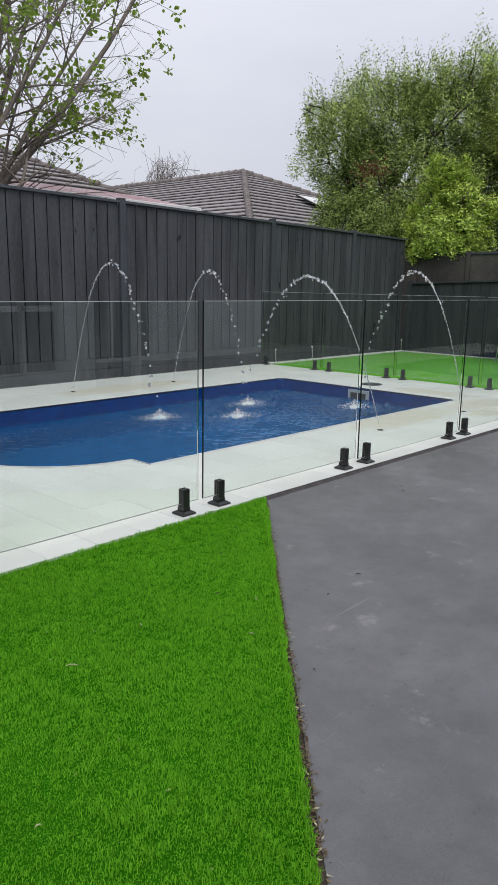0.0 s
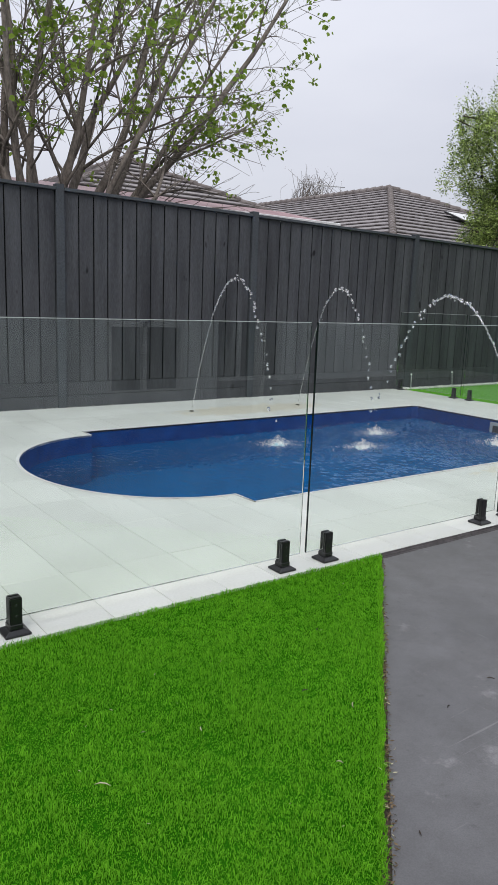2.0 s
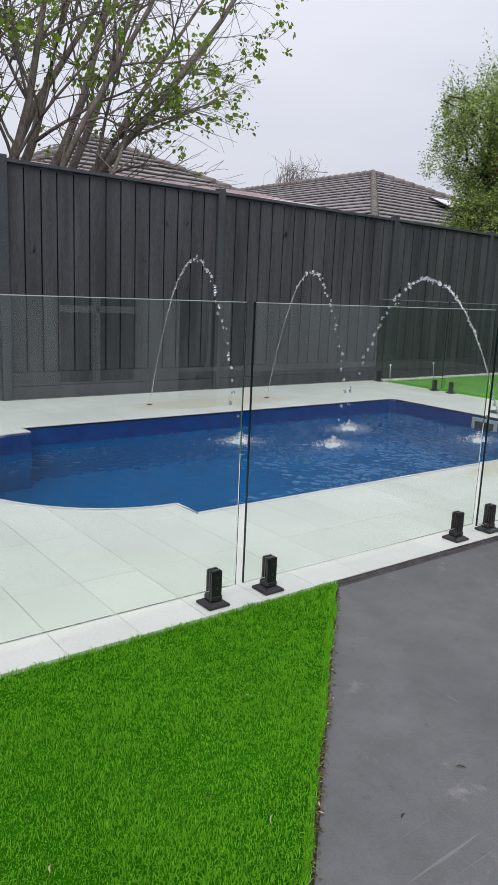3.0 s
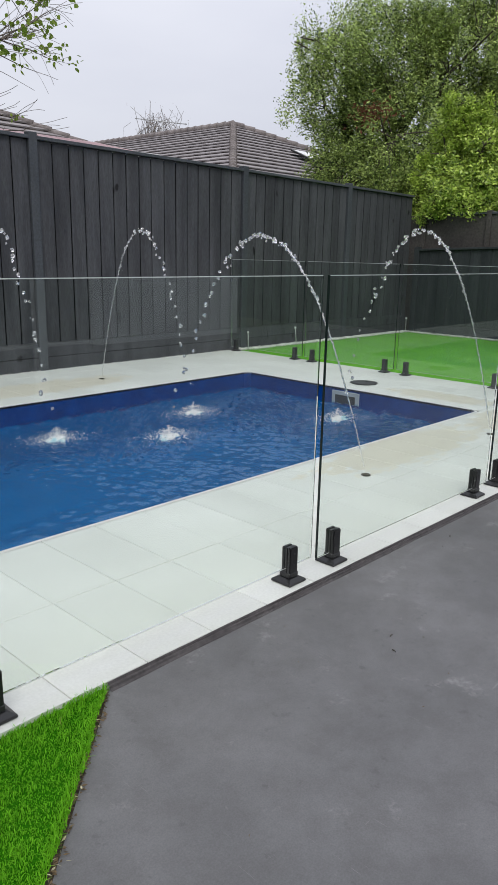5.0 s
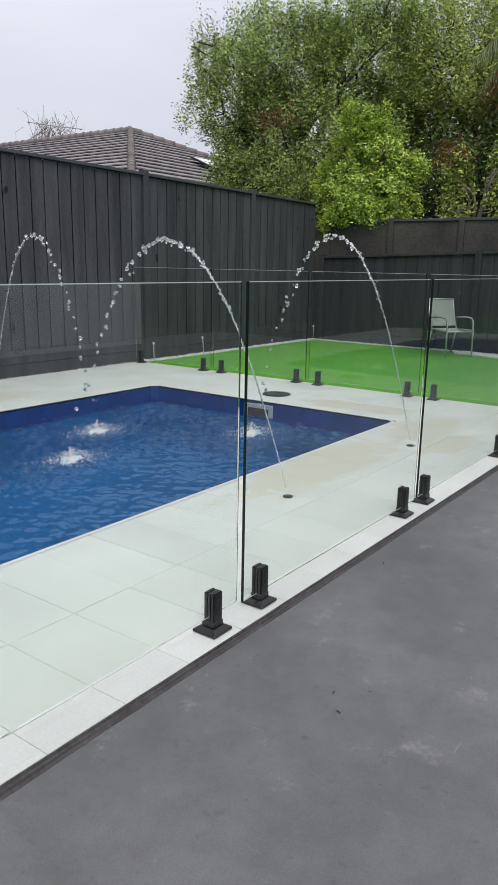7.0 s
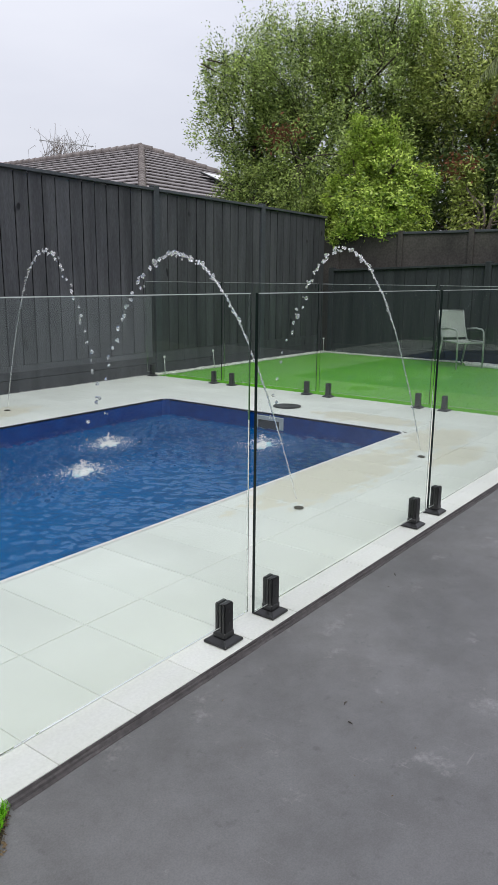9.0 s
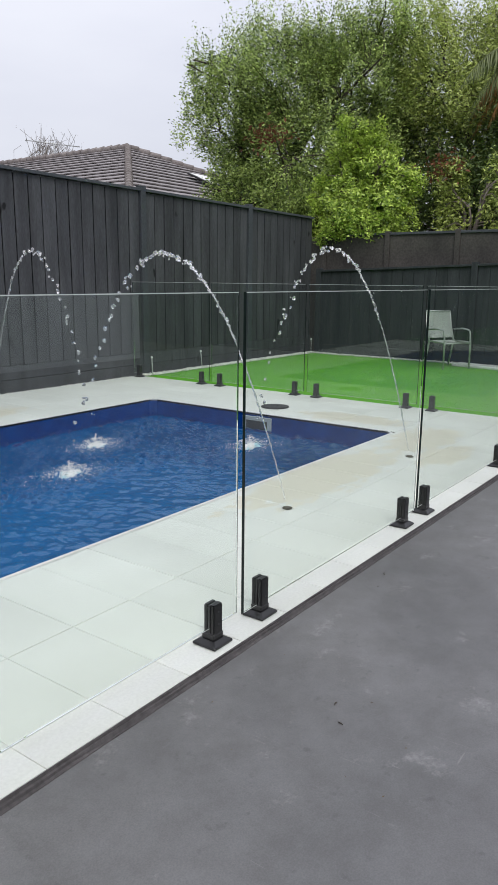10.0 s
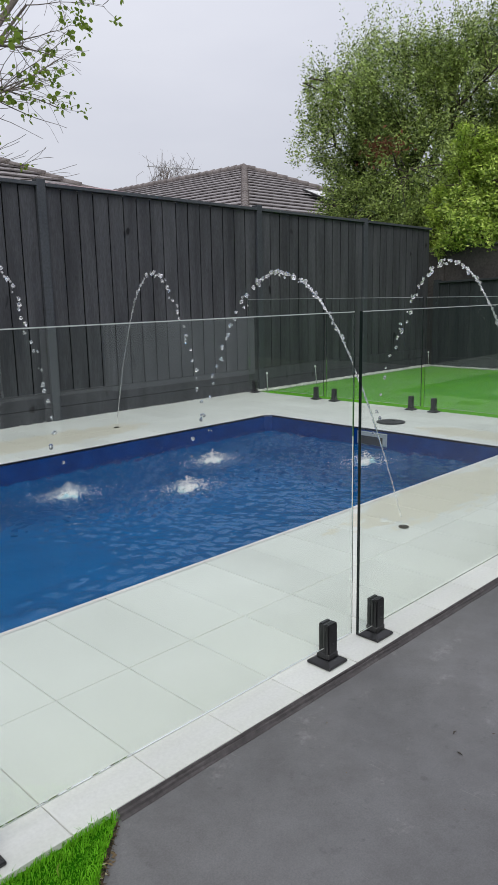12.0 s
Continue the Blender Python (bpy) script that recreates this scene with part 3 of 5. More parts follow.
# ---- fountain jets ----
drop_meshes = []
for k in range(5):
    bm = bmesh.new()
    bmesh.ops.create_icosphere(bm, subdivisions=2, radius=0.0088)
    for v in bm.verts:
        v.co *= 1 + 0.75 * noise.noise(v.co * 190 + Vector((k * 7, 3, 1)))
        v.co.z *= 1.1
    me = bpy.data.meshes.new("droplet")
    bm.to_mesh(me)
    bm.free()
    me.materials.append(M_spray)
    drop_meshes.append(me)


def fountain_jet(start, end, apex, seed):
    """A thin rising stream that breaks into beads past the top and falls as drops into a white splash."""
    r = random.Random(seed)
    ob = tagged(empty("fountain_jet"), "thin arching water jet breaking into drops over the pool", "water jet", "fountain jets")
    bm = disc(0.029, 0.003, 0.007, 20, *start)
    disc(0.020, 0.007, 0.010, 16, *start, bm=bm)
    part("nozzle", bm, M_nozzle, ob, "small round dark brass nozzle plate in the paving")
    # flight under gravity: time up to the apex, then down to the water
    g = 9.81
    vz = math.sqrt(2 * g * apex)
    t_end = vz / g + math.sqrt(2 * (apex - WATER_Z) / g)
    vx, vy = (end[0] - start[0]) / t_end, (end[1] - start[1]) / t_end
    side = Vector((vy, -vx, 0)).normalized()

    def at(t, jit=0.0):
        p = Vector((start[0] + vx * t, start[1] + vy * t, vz * t - g * t * t / 2))
        return p + Vector((r.gauss(0, jit), r.gauss(0, jit), r.gauss(0, jit)))

    t_top = vz / g
    steps = 150
    pts, rad = [], []
    for k in range(steps + 1):
        u = k / steps
        t = 0.01 + u * (t_top * 0.80)
        pts.append(at(t, 0.0006 + 0.0020 * u))
        rad.append((0.0044 + 0.0012 * u) * (1 + (0.30 + 0.30 * u) * math.sin(k * 1.7 + seed) * r.uniform(0.4, 1)))
    st = part("stream", tube(pts, rad, 7), M_spray, ob, "clear glittering water thread")
    t = t_top * 0.42
    while t < t_end - 0.03:
        u = (t - t_top * 0.42) / (t_end - t_top * 0.42)
        p = at(t, 0.004 + 0.016 * u)
        s = r.uniform(0.75, 1.4) * (0.72 + 0.40 * min(1.0, 2.5 * u)) * (1.1 - 0.10 * u)
        v = Vector((vx, vy, vz - g * t))
        m = Matrix.Translation(p) @ v.to_track_quat("Z", "Y").to_matrix().to_4x4() @ Matrix.Diagonal((s * r.uniform(0.8, 1.2), s * r.uniform(0.8, 1.2), s * r.uniform(0.9, 1.5), 1))
        shared("droplet", r.choice(drop_meshes), ob, m)
        if r.random() < 0.35:
            shared("droplet", r.choice(drop_meshes), ob, Matrix.Translation(p + Vector((r.gauss(0, 0.012), r.gauss(0, 0.012), r.gauss(0, 0.012)))) @ Matrix.Scale(s * r.uniform(0.4, 0.8), 4))
        t += r.uniform(0.0080, 0.0125) * (1 + 1.3 * u ** 0.9)
    # splash: a torn low crown of foam and beads
    bm = bmesh.new()
    bead = bmesh.new()
    bmesh.ops.create_icosphere(bead, subdivisions=1, radius=1.0)
    base_v = [v.co.copy() for v in bead.verts]
    base_f = [[v.index for v in f.verts] for f in bead.faces]
    bead.free()
    for k in range(1300):
        a, d = r.uniform(0, 2 * math.pi), abs(r.gauss(0, 0.105))
        s = r.uniform(0.0013, 0.0045) * math.exp(-d * 2.5)
        h = r.uniform(0, 1) ** 3 * 0.11 * math.exp(-d * 12) + 0.006
        c = Vector((end[0] + d * math.cos(a) * 1.7, end[1] + d * math.sin(a) * 1.2, WATER_Z + h))
        q = Vector((r.uniform(0.8, 2.2), r.uniform(0.8, 1.6), r.uniform(0.5, 1.1))) * s
        vs = [bm.verts.new((c.x + b.x * q.x, c.y + b.y * q.y, c.z + b.z * q.z)) for b in base_v]
        for f in base_f:
            bm.faces.new([vs[i] for i in f])
    n = 28
    cen = bm.verts.new((end[0], end[1], WATER_Z + 0.030))
    prev = None
    for ring in range(1, 7):
        cur = []
        for k in range(n):
            a = 2 * math.pi * k / n
            c3 = Vector((math.cos(a) * 2.4, math.sin(a) * 2.4, ring * 0.9 + seed))
            d = 0.0100 * ring * (1 + 0.8 * noise.noise(c3))
            z = WATER_Z + 0.012 * math.exp(-(ring / 2.4) ** 2) + 0.034 * noise.noise(c3 * 2.1) * math.exp(-ring / 4) - 0.03 * (ring == 6)
            cur.append(bm.verts.new((end[0] + 1.4 * d * math.cos(a), end[1] + d * math.sin(a), z + 0.014)))
        for k in range(n):
            if prev is None:
                bm.faces.new((cen, cur[k], cur[(k + 1) % n]))
            else:
                bm.faces.new((prev[k], cur[k], cur[(k + 1) % n], prev[(k + 1) % n]))
        prev = cur
    for f in bm.faces:
        f.smooth = True
    part("splash", bm, M_foam, ob, "white foaming splash")
    return ob


for k, ((start, end), apex) in enumerate(zip(JETS, (1.557, 1.516, 1.44, 1.521))):
    fountain_jet(start, end, apex, 20 + k)


# ---- timber boundary fence along the back ----
POSTS = [-7.8, -5.1, -2.35, 0.39, 3.12, 6.33, 8.73]
back_fence = tagged(empty("paling_fence"), "tall charcoal painted timber paling fence with capping and plinths", "fence")


def fence_top(x):
    return 2.50 - 0.0115 * (x - 0)


paling_meshes = {}


def paling(width, height):
    """A sawn board, with a shadow gap to its neighbour."""
    key = (round(width, 3), round(height, 2))
    if key not in paling_meshes:
        bm = box(0.0075, key[0] - 0.0075, -0.010, 0.0, 0, key[1], 0.0015)
        me = bpy.data.meshes.new("paling")
        bm.to_mesh(me)
        bm.free()
        me.materials.append(M_fence)
        paling_meshes[key] = me
    return paling_meshes[key]


bays = list(zip(POSTS, POSTS[1:] + [RIGHT_X + 0.02]))
for a, b in bays:
    z1 = fence_top((a + b) / 2)
    w = b - a
    part("post", box(a - 0.05, a + 0.05, FENCE_Y - 0.045, FENCE_Y + 0.05, -0.1, fence_top(a) + 0.035, 0.005), M_cap, back_fence)
    # capping and the rail under it, and two plinth boards; the capping falls a little along the bay
    for nm, y0, y1, dz0, dz1 in (("cap", FENCE_Y - 0.05, FENCE_Y + 0.06, -0.035, 0.0), ("top_rail", FENCE_Y + 0.034, FENCE_Y + 0.06, -0.16, -0.04)):
        bm = box(a + 0.05, b - 0.05, y0, y1, z1 + dz0, z1 + dz1, 0.003)
        for v in bm.verts:
            v.co.z += fence_top(v.co.x) - z1
        part(nm, bm, M_cap, back_fence)
    # one sheet per bay, coloured as the shadow between palings
    part("gap_backing", box(a + 0.051, b - 0.051, FENCE_Y + 0.006, FENCE_Y + 0.013, 0.301, fence_top(b) - 0.04), M_gap, back_fence, "backing sheet behind the gaps, near-black for their shade")
    part("plinth", box(a + 0.051, b - 0.051, FENCE_Y - 0.022, FENCE_Y + 0.018, -0.06, 0.142, 0.003), M_fence, back_fence)
    part("plinth", box(a + 0.051, b - 0.051, FENCE_Y - 0.020, FENCE_Y + 0.018, 0.147, 0.300, 0.003), M_fence, back_fence)
for a, b in bays:
    count = round((b - a - 0.1) / 0.190)
    shares = [rnd.uniform(0.92, 1.08) for _ in range(count)]
    x = a + 0.05
    for share in shares:
        w = (b - a - 0.1) * share / sum(shares)
        h = fence_top(x) - 0.04 - 0.303
        shared("paling", paling(w, h), back_fence, Matrix.Translation((x, FENCE_Y + 0.0035 + rnd.uniform(-0.002, 0.002), 0.303)))
        x += w

# ---- right boundary: low paling fence and the neighbour's capped panel fence behind it ----
low_fence = tagged(empty("low_paling_fence"), "low charcoal timber fence along the far turf, darkened for shade", "fence")
LOW_Z = 1.465


def climb(bm):
    """The top of the low fence rises a little towards the front of the yard."""
    for v in bm.verts:
        if v.co.z > 1.0:
            v.co.z += 0.0335 * (5.40 - v.co.y)
    return bm


for y in [5.40 - 2.83 * k for k in range(6)]:
    part("post", climb(box(RIGHT_X - 0.05, RIGHT_X + 0.05, y - 0.05, y + 0.05, -0.1, LOW_Z + 0.03, 0.005)), M_lowfence, low_fence)
    y0 = y - 2.83
    part("cap", climb(box(RIGHT_X - 0.05, RIGHT_X + 0.05, y0 + 0.05, y - 0.05, LOW_Z - 0.035, LOW_Z, 0.003)), M_lowfence, low_fence)
    part("plinth", box(RIGHT_X - 0.02, RIGHT_X + 0.02, y0 + 0.051, y - 0.051, -0.06, 0.15, 0.003), M_lowfence, low_fence)
    for k in range(14):
        part("paling", climb(box(RIGHT_X - 0.008 - 0.004 * (k % 2), RIGHT_X + 0.012, y0 + 0.052 + k * 0.195, y0 + 0.242 + k * 0.195, 0.153, LOW_Z - 0.036, 0.002)), M_lowfence, low_fence)

panel_fence = tagged(empty("panel_fence"), "weathered dark panel fence with capping behind the low fence", "fence")
HI_X, HI_Z = 10.92, 2.10
for y in [5.44 - 1.235 * k for k in range(12)]:
    part("post", box(HI_X - 0.05, HI_X + 0.05, y - 0.045, y + 0.045, -0.1, HI_Z + 0.01, 0.005), M_rightfence, panel_fence)
    if y > 5.4:
        part("panel", box(HI_X - 0.012, HI_X + 0.012, y + 0.045, y + 0.6, -0.1, HI_Z - 0.05, 0.002), M_rightfence, panel_fence)
    part("panel", box(HI_X - 0.012, HI_X + 0.012, y - 1.19, y - 0.045, -0.1, HI_Z - 0.05, 0.002), M_rightfence, panel_fence)
    part("cap", box(HI_X - 0.045, HI_X + 0.045, y - 1.19, y - 0.045, HI_Z - 0.05, HI_Z - 0.01, 0.004), M_cap, panel_fence)

# white pebble strips at the foot of both fences
pv, pf = [], []
ico = bmesh.new()
bmesh.ops.create_icosphere(ico, subdivisions=1, radius=1.0)
iv = np.array([v.co[:] for v in ico.verts])
ifc = np.array([[v.index for v in f.verts] for f in ico.faces])
ico.free()


def pebbles(n, xa, xb, ya, yb, z, size):
    for _ in range(n):
        c = np.array([rng.uniform(xa, xb), rng.uniform(ya, yb), z])
        s = size * rng.uniform(0.5, 1.3, 3) * (1, 1, 0.6)
        pf.append(ifc + len(iv) * len(pv))
        pv.append(iv * s * (1 + 0.15 * rng.standard_normal((len(iv), 1))) + c)


pebbles(900, 6.2, RIGHT_X - 0.06, FENCE_Y - 0.14, FENCE_Y - 0.03, 0.0, 0.027)
pebbles(800, RIGHT_X - 0.18, RIGHT_X - 0.06, 0.3, FENCE_Y - 0.05, 0.0, 0.022)
pebbles(190, PAVE_X0, 6.1, FENCE_Y - 0.055, FENCE_Y - 0.024, 0.004, 0.010)
tagged(new("pebble_edging", array_mesh("pebble_edging", np.concatenate(pv), np.concatenate(pf), M_pebble)),
       "strip of small white pebbles at the foot of the fences", "pebbles", kind="stuff")
slab = part("stepping_slab", box(-0.42, 0.42, -0.14, 0.14, -0.01, 0.03, 0.008), M_white)
slab.matrix_basis = pose(10.28, 2.25, 0, 0, 0, 78)
tagged(slab, "low pale slab lying on the turf by the fence", "slab")


# ---- garden chair on the far turf ----
def garden_chair(m):
    ob = tagged(empty("garden_chair", m), "grey sling garden armchair with silver metal frame on the turf", "chair")
    w, d, hs = 0.235, 0.22, 0.40
    for s in (-1, 1):
        part("front_leg", tube([(s * w, -d, 0), (s * w, -d + 0.01, hs), (s * w, -d + 0.03, 0.55), (s * w, -d + 0.07, 0.585), (s * w, 0.0, 0.595), (s * w, d - 0.01, 0.575)], 0.013, 8), M_silver, ob)
        part("back_leg", tube([(s * w * 0.96, d + 0.07, 0), (s * w * 0.96, d - 0.03, hs), (s * w * 0.94, d + 0.06, 0.64), (s * w * 0.92, d + 0.10, 0.85)], 0.013, 8), M_silver, ob)
        part("side_rail", tube([(s * w, -d + 0.01, hs), (s * w, d - 0.03, hs)], 0.012, 8), M_silver, ob)
    part("front_rail", tube([(-w, -d + 0.01, hs - 0.012), (w, -d + 0.01, hs - 0.012)], 0.012, 8), M_silver, ob)
    part("top_rail", tube([(-w * 0.92, d + 0.10, 0.85), (w * 0.92, d + 0.10, 0.85)], 0.012, 8), M_silver, ob)
    for nm, c in (("seat", [(-d + 0.01, hs), (-0.08, hs - 0.018), (0.08, hs - 0.018), (d - 0.03, hs + 0.005)]), ("backrest", [(d - 0.02, hs + 0.05), (d + 0.03, 0.57), (d + 0.065, 0.70), (d + 0.098, 0.845)])):
        bm = bmesh.new()
        rows = []
        for y, z in c:
            rows.append([[bm.verts.new((x, y, z + o)) for x in (-w * 0.93, 0, w * 0.93)] for o in (0.004, -0.004)])
        for a, b in zip(rows, rows[1:]):
            for k in range(2):
                bm.faces.new((a[0][k], a[0][k + 1], b[0][k + 1], b[0][k]))
                bm.faces.new((a[1][k + 1], a[1][k], b[1][k], b[1][k + 1]))
        part(nm, bm, M_sling, ob, "grey woven sling")
    return ob


garden_chair(pose(9.98, 2.66, -0.012, 0, 0, -33))

# thin pale stakes in the pebble strips
for x, y in ((6.24, 5.34), (7.36, 5.40), (10.42, 5.38)):
    ob = tagged(empty("garden_stake", pose(x, y, 0.0, rnd.uniform(-4, 4), rnd.uniform(-5, 5))), "thin pale garden stake with a small cap", "stake", "garden stakes")
    part("rod", tube([(0, 0, -0.02), (0, 0, 0.24)], 0.007, 6), M_silver, ob)
    part("head", disc(0.017, 0.24, 0.265, 10, r_top=0.012), M_white, ob)


# ---- neighbours' houses ----
def hip_house(name, label, rx, ry, rz, half, length, pitch, courses, cap_r):
    """Hip-roofed house: the near ridge end at (rx, ry, rz), ridge running along +y."""
    ob = tagged(empty(name), label, "house")
    ze = rz - half * math.tan(radians(pitch))
    R0, R1 = Vector((rx, ry, rz)), Vector((rx, ry + length, rz))
    C = [Vector((rx - half, ry - half, ze)), Vector((rx + half, ry - half, ze)), Vector((rx + half, ry + length + half, ze)), Vector((rx - half, ry + length + half, ze))]
    part("wall", box(rx - half + 0.5, rx + half - 0.5, ry - half + 0.5, ry + length + half - 0.5, -0.1, ze + 0.15), M_brick, ob, "cream brick wall")
    bm = bmesh.new()
    for quad in ((C[0], C[1], R0), (C[1], C[2], R1, R0), (C[2], C[3], R1), (C[3], C[0], R0, R1)):
        bm.faces.new([bm.verts.new(v - Vector((0, 0, 0.02))) for v in quad])
    roof = part("roof", bm, M_tile, ob, "hipped concrete tile roof")
    for nm, a, b in (("gutter", C[0], C[1]), ("gutter", C[3], C[0]), ("gutter", C[1], C[2])):
        d = (b - a).normalized()
        part(nm, tube([a - Vector((0, 0, 0.06)), b - Vector((0, 0, 0.06))], 0.07, 8), M_pinkroof, ob, "rust-brown metal gutter")
    for a, b, r0, r1 in ((C[3], C[0], R1, R0), (C[0], C[1], R0, R0), (C[1], C[2], R0, R1)):
        for k in range(courses):
            s0, s1 = k / courses, min(1.0, (k + 1.06) / courses)
            la, lb, ua, ub = a.lerp(r0, s0), b.lerp(r1, s0), a.lerp(r0, s1), b.lerp(r1, s1)
            if (lb - la).length < 0.2:
                continue
            nrm = (lb - la).cross(ua - la).normalized()
            n = max(2, int((lb - la).length / 0.3))
            bm = bmesh.new()
            rows = []
            for j in range(n + 1):
                u = j / n
                wob = 0.052 + 0.007 * (j % 2) + rnd.uniform(-0.003, 0.003)
                lo, hi = la.lerp(lb, u), ua.lerp(ub, u)
                down = (lo - hi).normalized()
                rows.append((bm.verts.new(lo - down * 0.10 + nrm * 0.0), bm.verts.new(lo + nrm * (wob - 0.028)), bm.verts.new(lo + nrm * wob), bm.verts.new(hi + nrm * 0.004)))
            for p, q in zip(rows, rows[1:]):
                for e in range(3):
                    bm.faces.new((p[e], q[e], q[e + 1], p[e + 1]))
            part("tile_course", bm, M_tile, roof)
    for a, b in ((C[0], R0), (C[1], R0), (R0, R1)):
        L = (b - a).length
        n = int(L / 0.36)
        for k in range(n):
            p, q = a.lerp(b, k / n), a.lerp(b, min(1, (k + 1.15) / n))
            part("ridge_cap", tube([p + Vector((0, 0, 0.055)), q + Vector((0, 0, 0.03))], [cap_r, cap_r * 0.86], 8), M_ridge, roof)
    return ob, roof, C, R0


house_far, roof_far, CF, RF = hip_house("neighbour_house", "single-storey house with grey-brown hipped tile roof behind the fence", 17.33, 16.77, 5.47, 6.1, 14, 22.5, 17, 0.11)
house_near, roof_near, CN, RN = hip_house("neighbour_house", "nearer house with grey-brown hipped tile roof behind the fence", 5.3, 13.8, 4.47, 4.2, 12, 25.0, 15, 0.065)

# roof window on the far house
u = (CF[1] - CF[0]).normalized()
v = (RF - (CF[0] + CF[1]) / 2).normalized()
nrm = u.cross(v)
m = Matrix((u, v, nrm)).transposed().to_4x4()
m.translation = (CF[0] + CF[1]) / 2 + u * 0.35 + v * 3.0 + nrm * 0.14
win = tagged(empty("solar_panel", m), "solar panel with dark frame on the tile roof, its sheen painted white", "solar panel")
part("frame", box(-0.78, 0.78, -0.5, 0.5, 0.0, 0.05, 0.01), M_black, win)
# sky sheen on the panel is put in as white paint
part("face", box(-0.72, 0.72, -0.44, 0.44, 0.052, 0.06, 0.003), M_white, win, "white face standing for reflected sky")

# TV aerial on the far house
ae = tagged(empty("tv_aerial", pose(17.95, 21.2, 5.15)), "thin grey television aerial on the tile roof", "aerial")
part("mast", tube([(0, 0, -0.3), (0, 0, 1.02)], 0.022, 6), M_silver, ae)
part("boom", tube([(-0.80, 0.62, 1.02), (0.75, -0.58, 0.90)], 0.018, 6), M_silver, ae)
for k in range(7):
    t = k / 6
    c = Vector((-0.76, 0.59, 1.02)).lerp(Vector((0.70, -0.54, 0.90)), t)
    e = Vector((0.6, 0.8, 0)) * (0.42 - 0.2 * t)
    part("element", tube([c - e, c + e], 0.008, 5), M_silver, ae)

# low patio roof of the neighbour, just above the fence
bm = bmesh.new()
prev = None
for k in range(0, 135):
    x = -0.2 + k * 0.05
    z = 0.012 * (k % 2)
    cur = [bm.verts.new((x, 7.6, 2.74 + z)), bm.verts.new((x, 9.2, 3.07 + z))]
    if prev:
        bm.faces.new((prev[0], cur[0], cur[1], prev[1]))
    prev = cur
patio = tagged(empty("patio_roof"), "low faded red sheet metal patio roof behind the fence", "roof")
part("sheeting", bm, M_pinkroof, patio)
part("flashing", box(-0.2, 6.5, 7.52, 7.62, 2.66, 2.765, 0.01), M_white, patio, "pale metal flashing")
for x in (0.0, 3.2, 6.4):
    part("post", box(x - 0.05, x + 0.05, 7.66, 7.76, -0.1, 2.75), M_white, patio)
    part("post", box(x - 0.05, x + 0.05, 9.0, 9.1, -0.1, 2.93), M_white, patio)

# ---- house behind the camera, seen only as a reflection in the glass ----
own = tagged(empty("rendered_house"), "pale rendered house with dark window and sliding door", "house")
WY = -4.82
for x0, x1, z0, z1 in ((-12, 0.72, -0.1, 2.7), (1.72, 2.20, -0.1, 2.7), (0.72, 1.72, 2.12, 2.7), (0.72, 1.72, -0.1, 0.19)):
    part("wall", box(x0, x1, WY - 0.25, WY, z0, z1), M_render, own)
part("wall", box(1.95, 2.20, -7.1, WY - 0.25, -0.1, 2.7), M_render, own)
for x0, x1, z0, z1 in ((1.95, 3.35, -0.1, 2.7), (5.05, 7.96, -0.1, 2.7), (3.35, 5.05, 2.12, 2.7)):
    part("wall", box(x0, x1, -7.35, -7.1, z0, z1), M_render, own)
window = part("window", box(0.73, 1.71, WY - 0.14, WY - 0.12, 0.20, 2.11), M_glassedge, own, "dark window glass")
for x0, x1, z0, z1 in ((0.72, 0.77, 0.19, 2.12), (1.175, 1.225, 0.24, 2.07), (1.67, 1.72, 0.19, 2.12), (0.77, 1.67, 2.07, 2.12), (0.77, 1.67, 0.19, 0.24), (0.77, 1.67, 0.98, 1.05)):
    part("frame", box(x0, x1, WY - 0.115, WY - 0.03, z0, z1, 0.004), M_white, window, "white window frame")
part("verandah_post", box(2.36, 2.46, -4.28, -4.18, -0.02, 2.72, 0.006), M_white, own, "white verandah post")
door = part("sliding_door", box(3.36, 5.04, -7.24, -7.22, 0.0, 2.11), M_glassedge, own, "dark glass sliding door")
for x0, x1, z0, z1 in ((3.35, 3.40, 0, 2.12), (4.17, 4.22, 0.06, 2.04), (5.00, 5.05, 0, 2.12), (3.40, 5.00, 2.04, 2.12), (3.40, 5.00, 0.0, 0.06)):
    part("frame", box(x0, x1, -7.215, -7.15, z0, z1, 0.004), M_white, door, "white door frame")
part("roof", box(-12.5, 2.2, WY - 7, WY + 0.12, 2.72, 2.9), M_tile, own, "dark eave and roof")
part("roof", box(2.2, 8.1, WY - 7, -6.95, 2.72, 2.9), M_tile, own, "dark eave and roof")
# out of view; panels added so the glass mirrors something dark beyond the house
side_fence = tagged(empty("side_fence"), "unseen dark fence added for the glass to mirror", "fence")
part("panel", box(14.0, 14.1, -14, 0.3, -0.1, 1.9), M_rightfence, side_fence)
part("panel", box(-9.2, -9.1, -14, 12, -0.1, 1.9), M_rightfence, side_fence)
part("panel", box(6.9, 14.0, -12.1, -12, -0.1, 1.9), M_rightfence, side_fence)


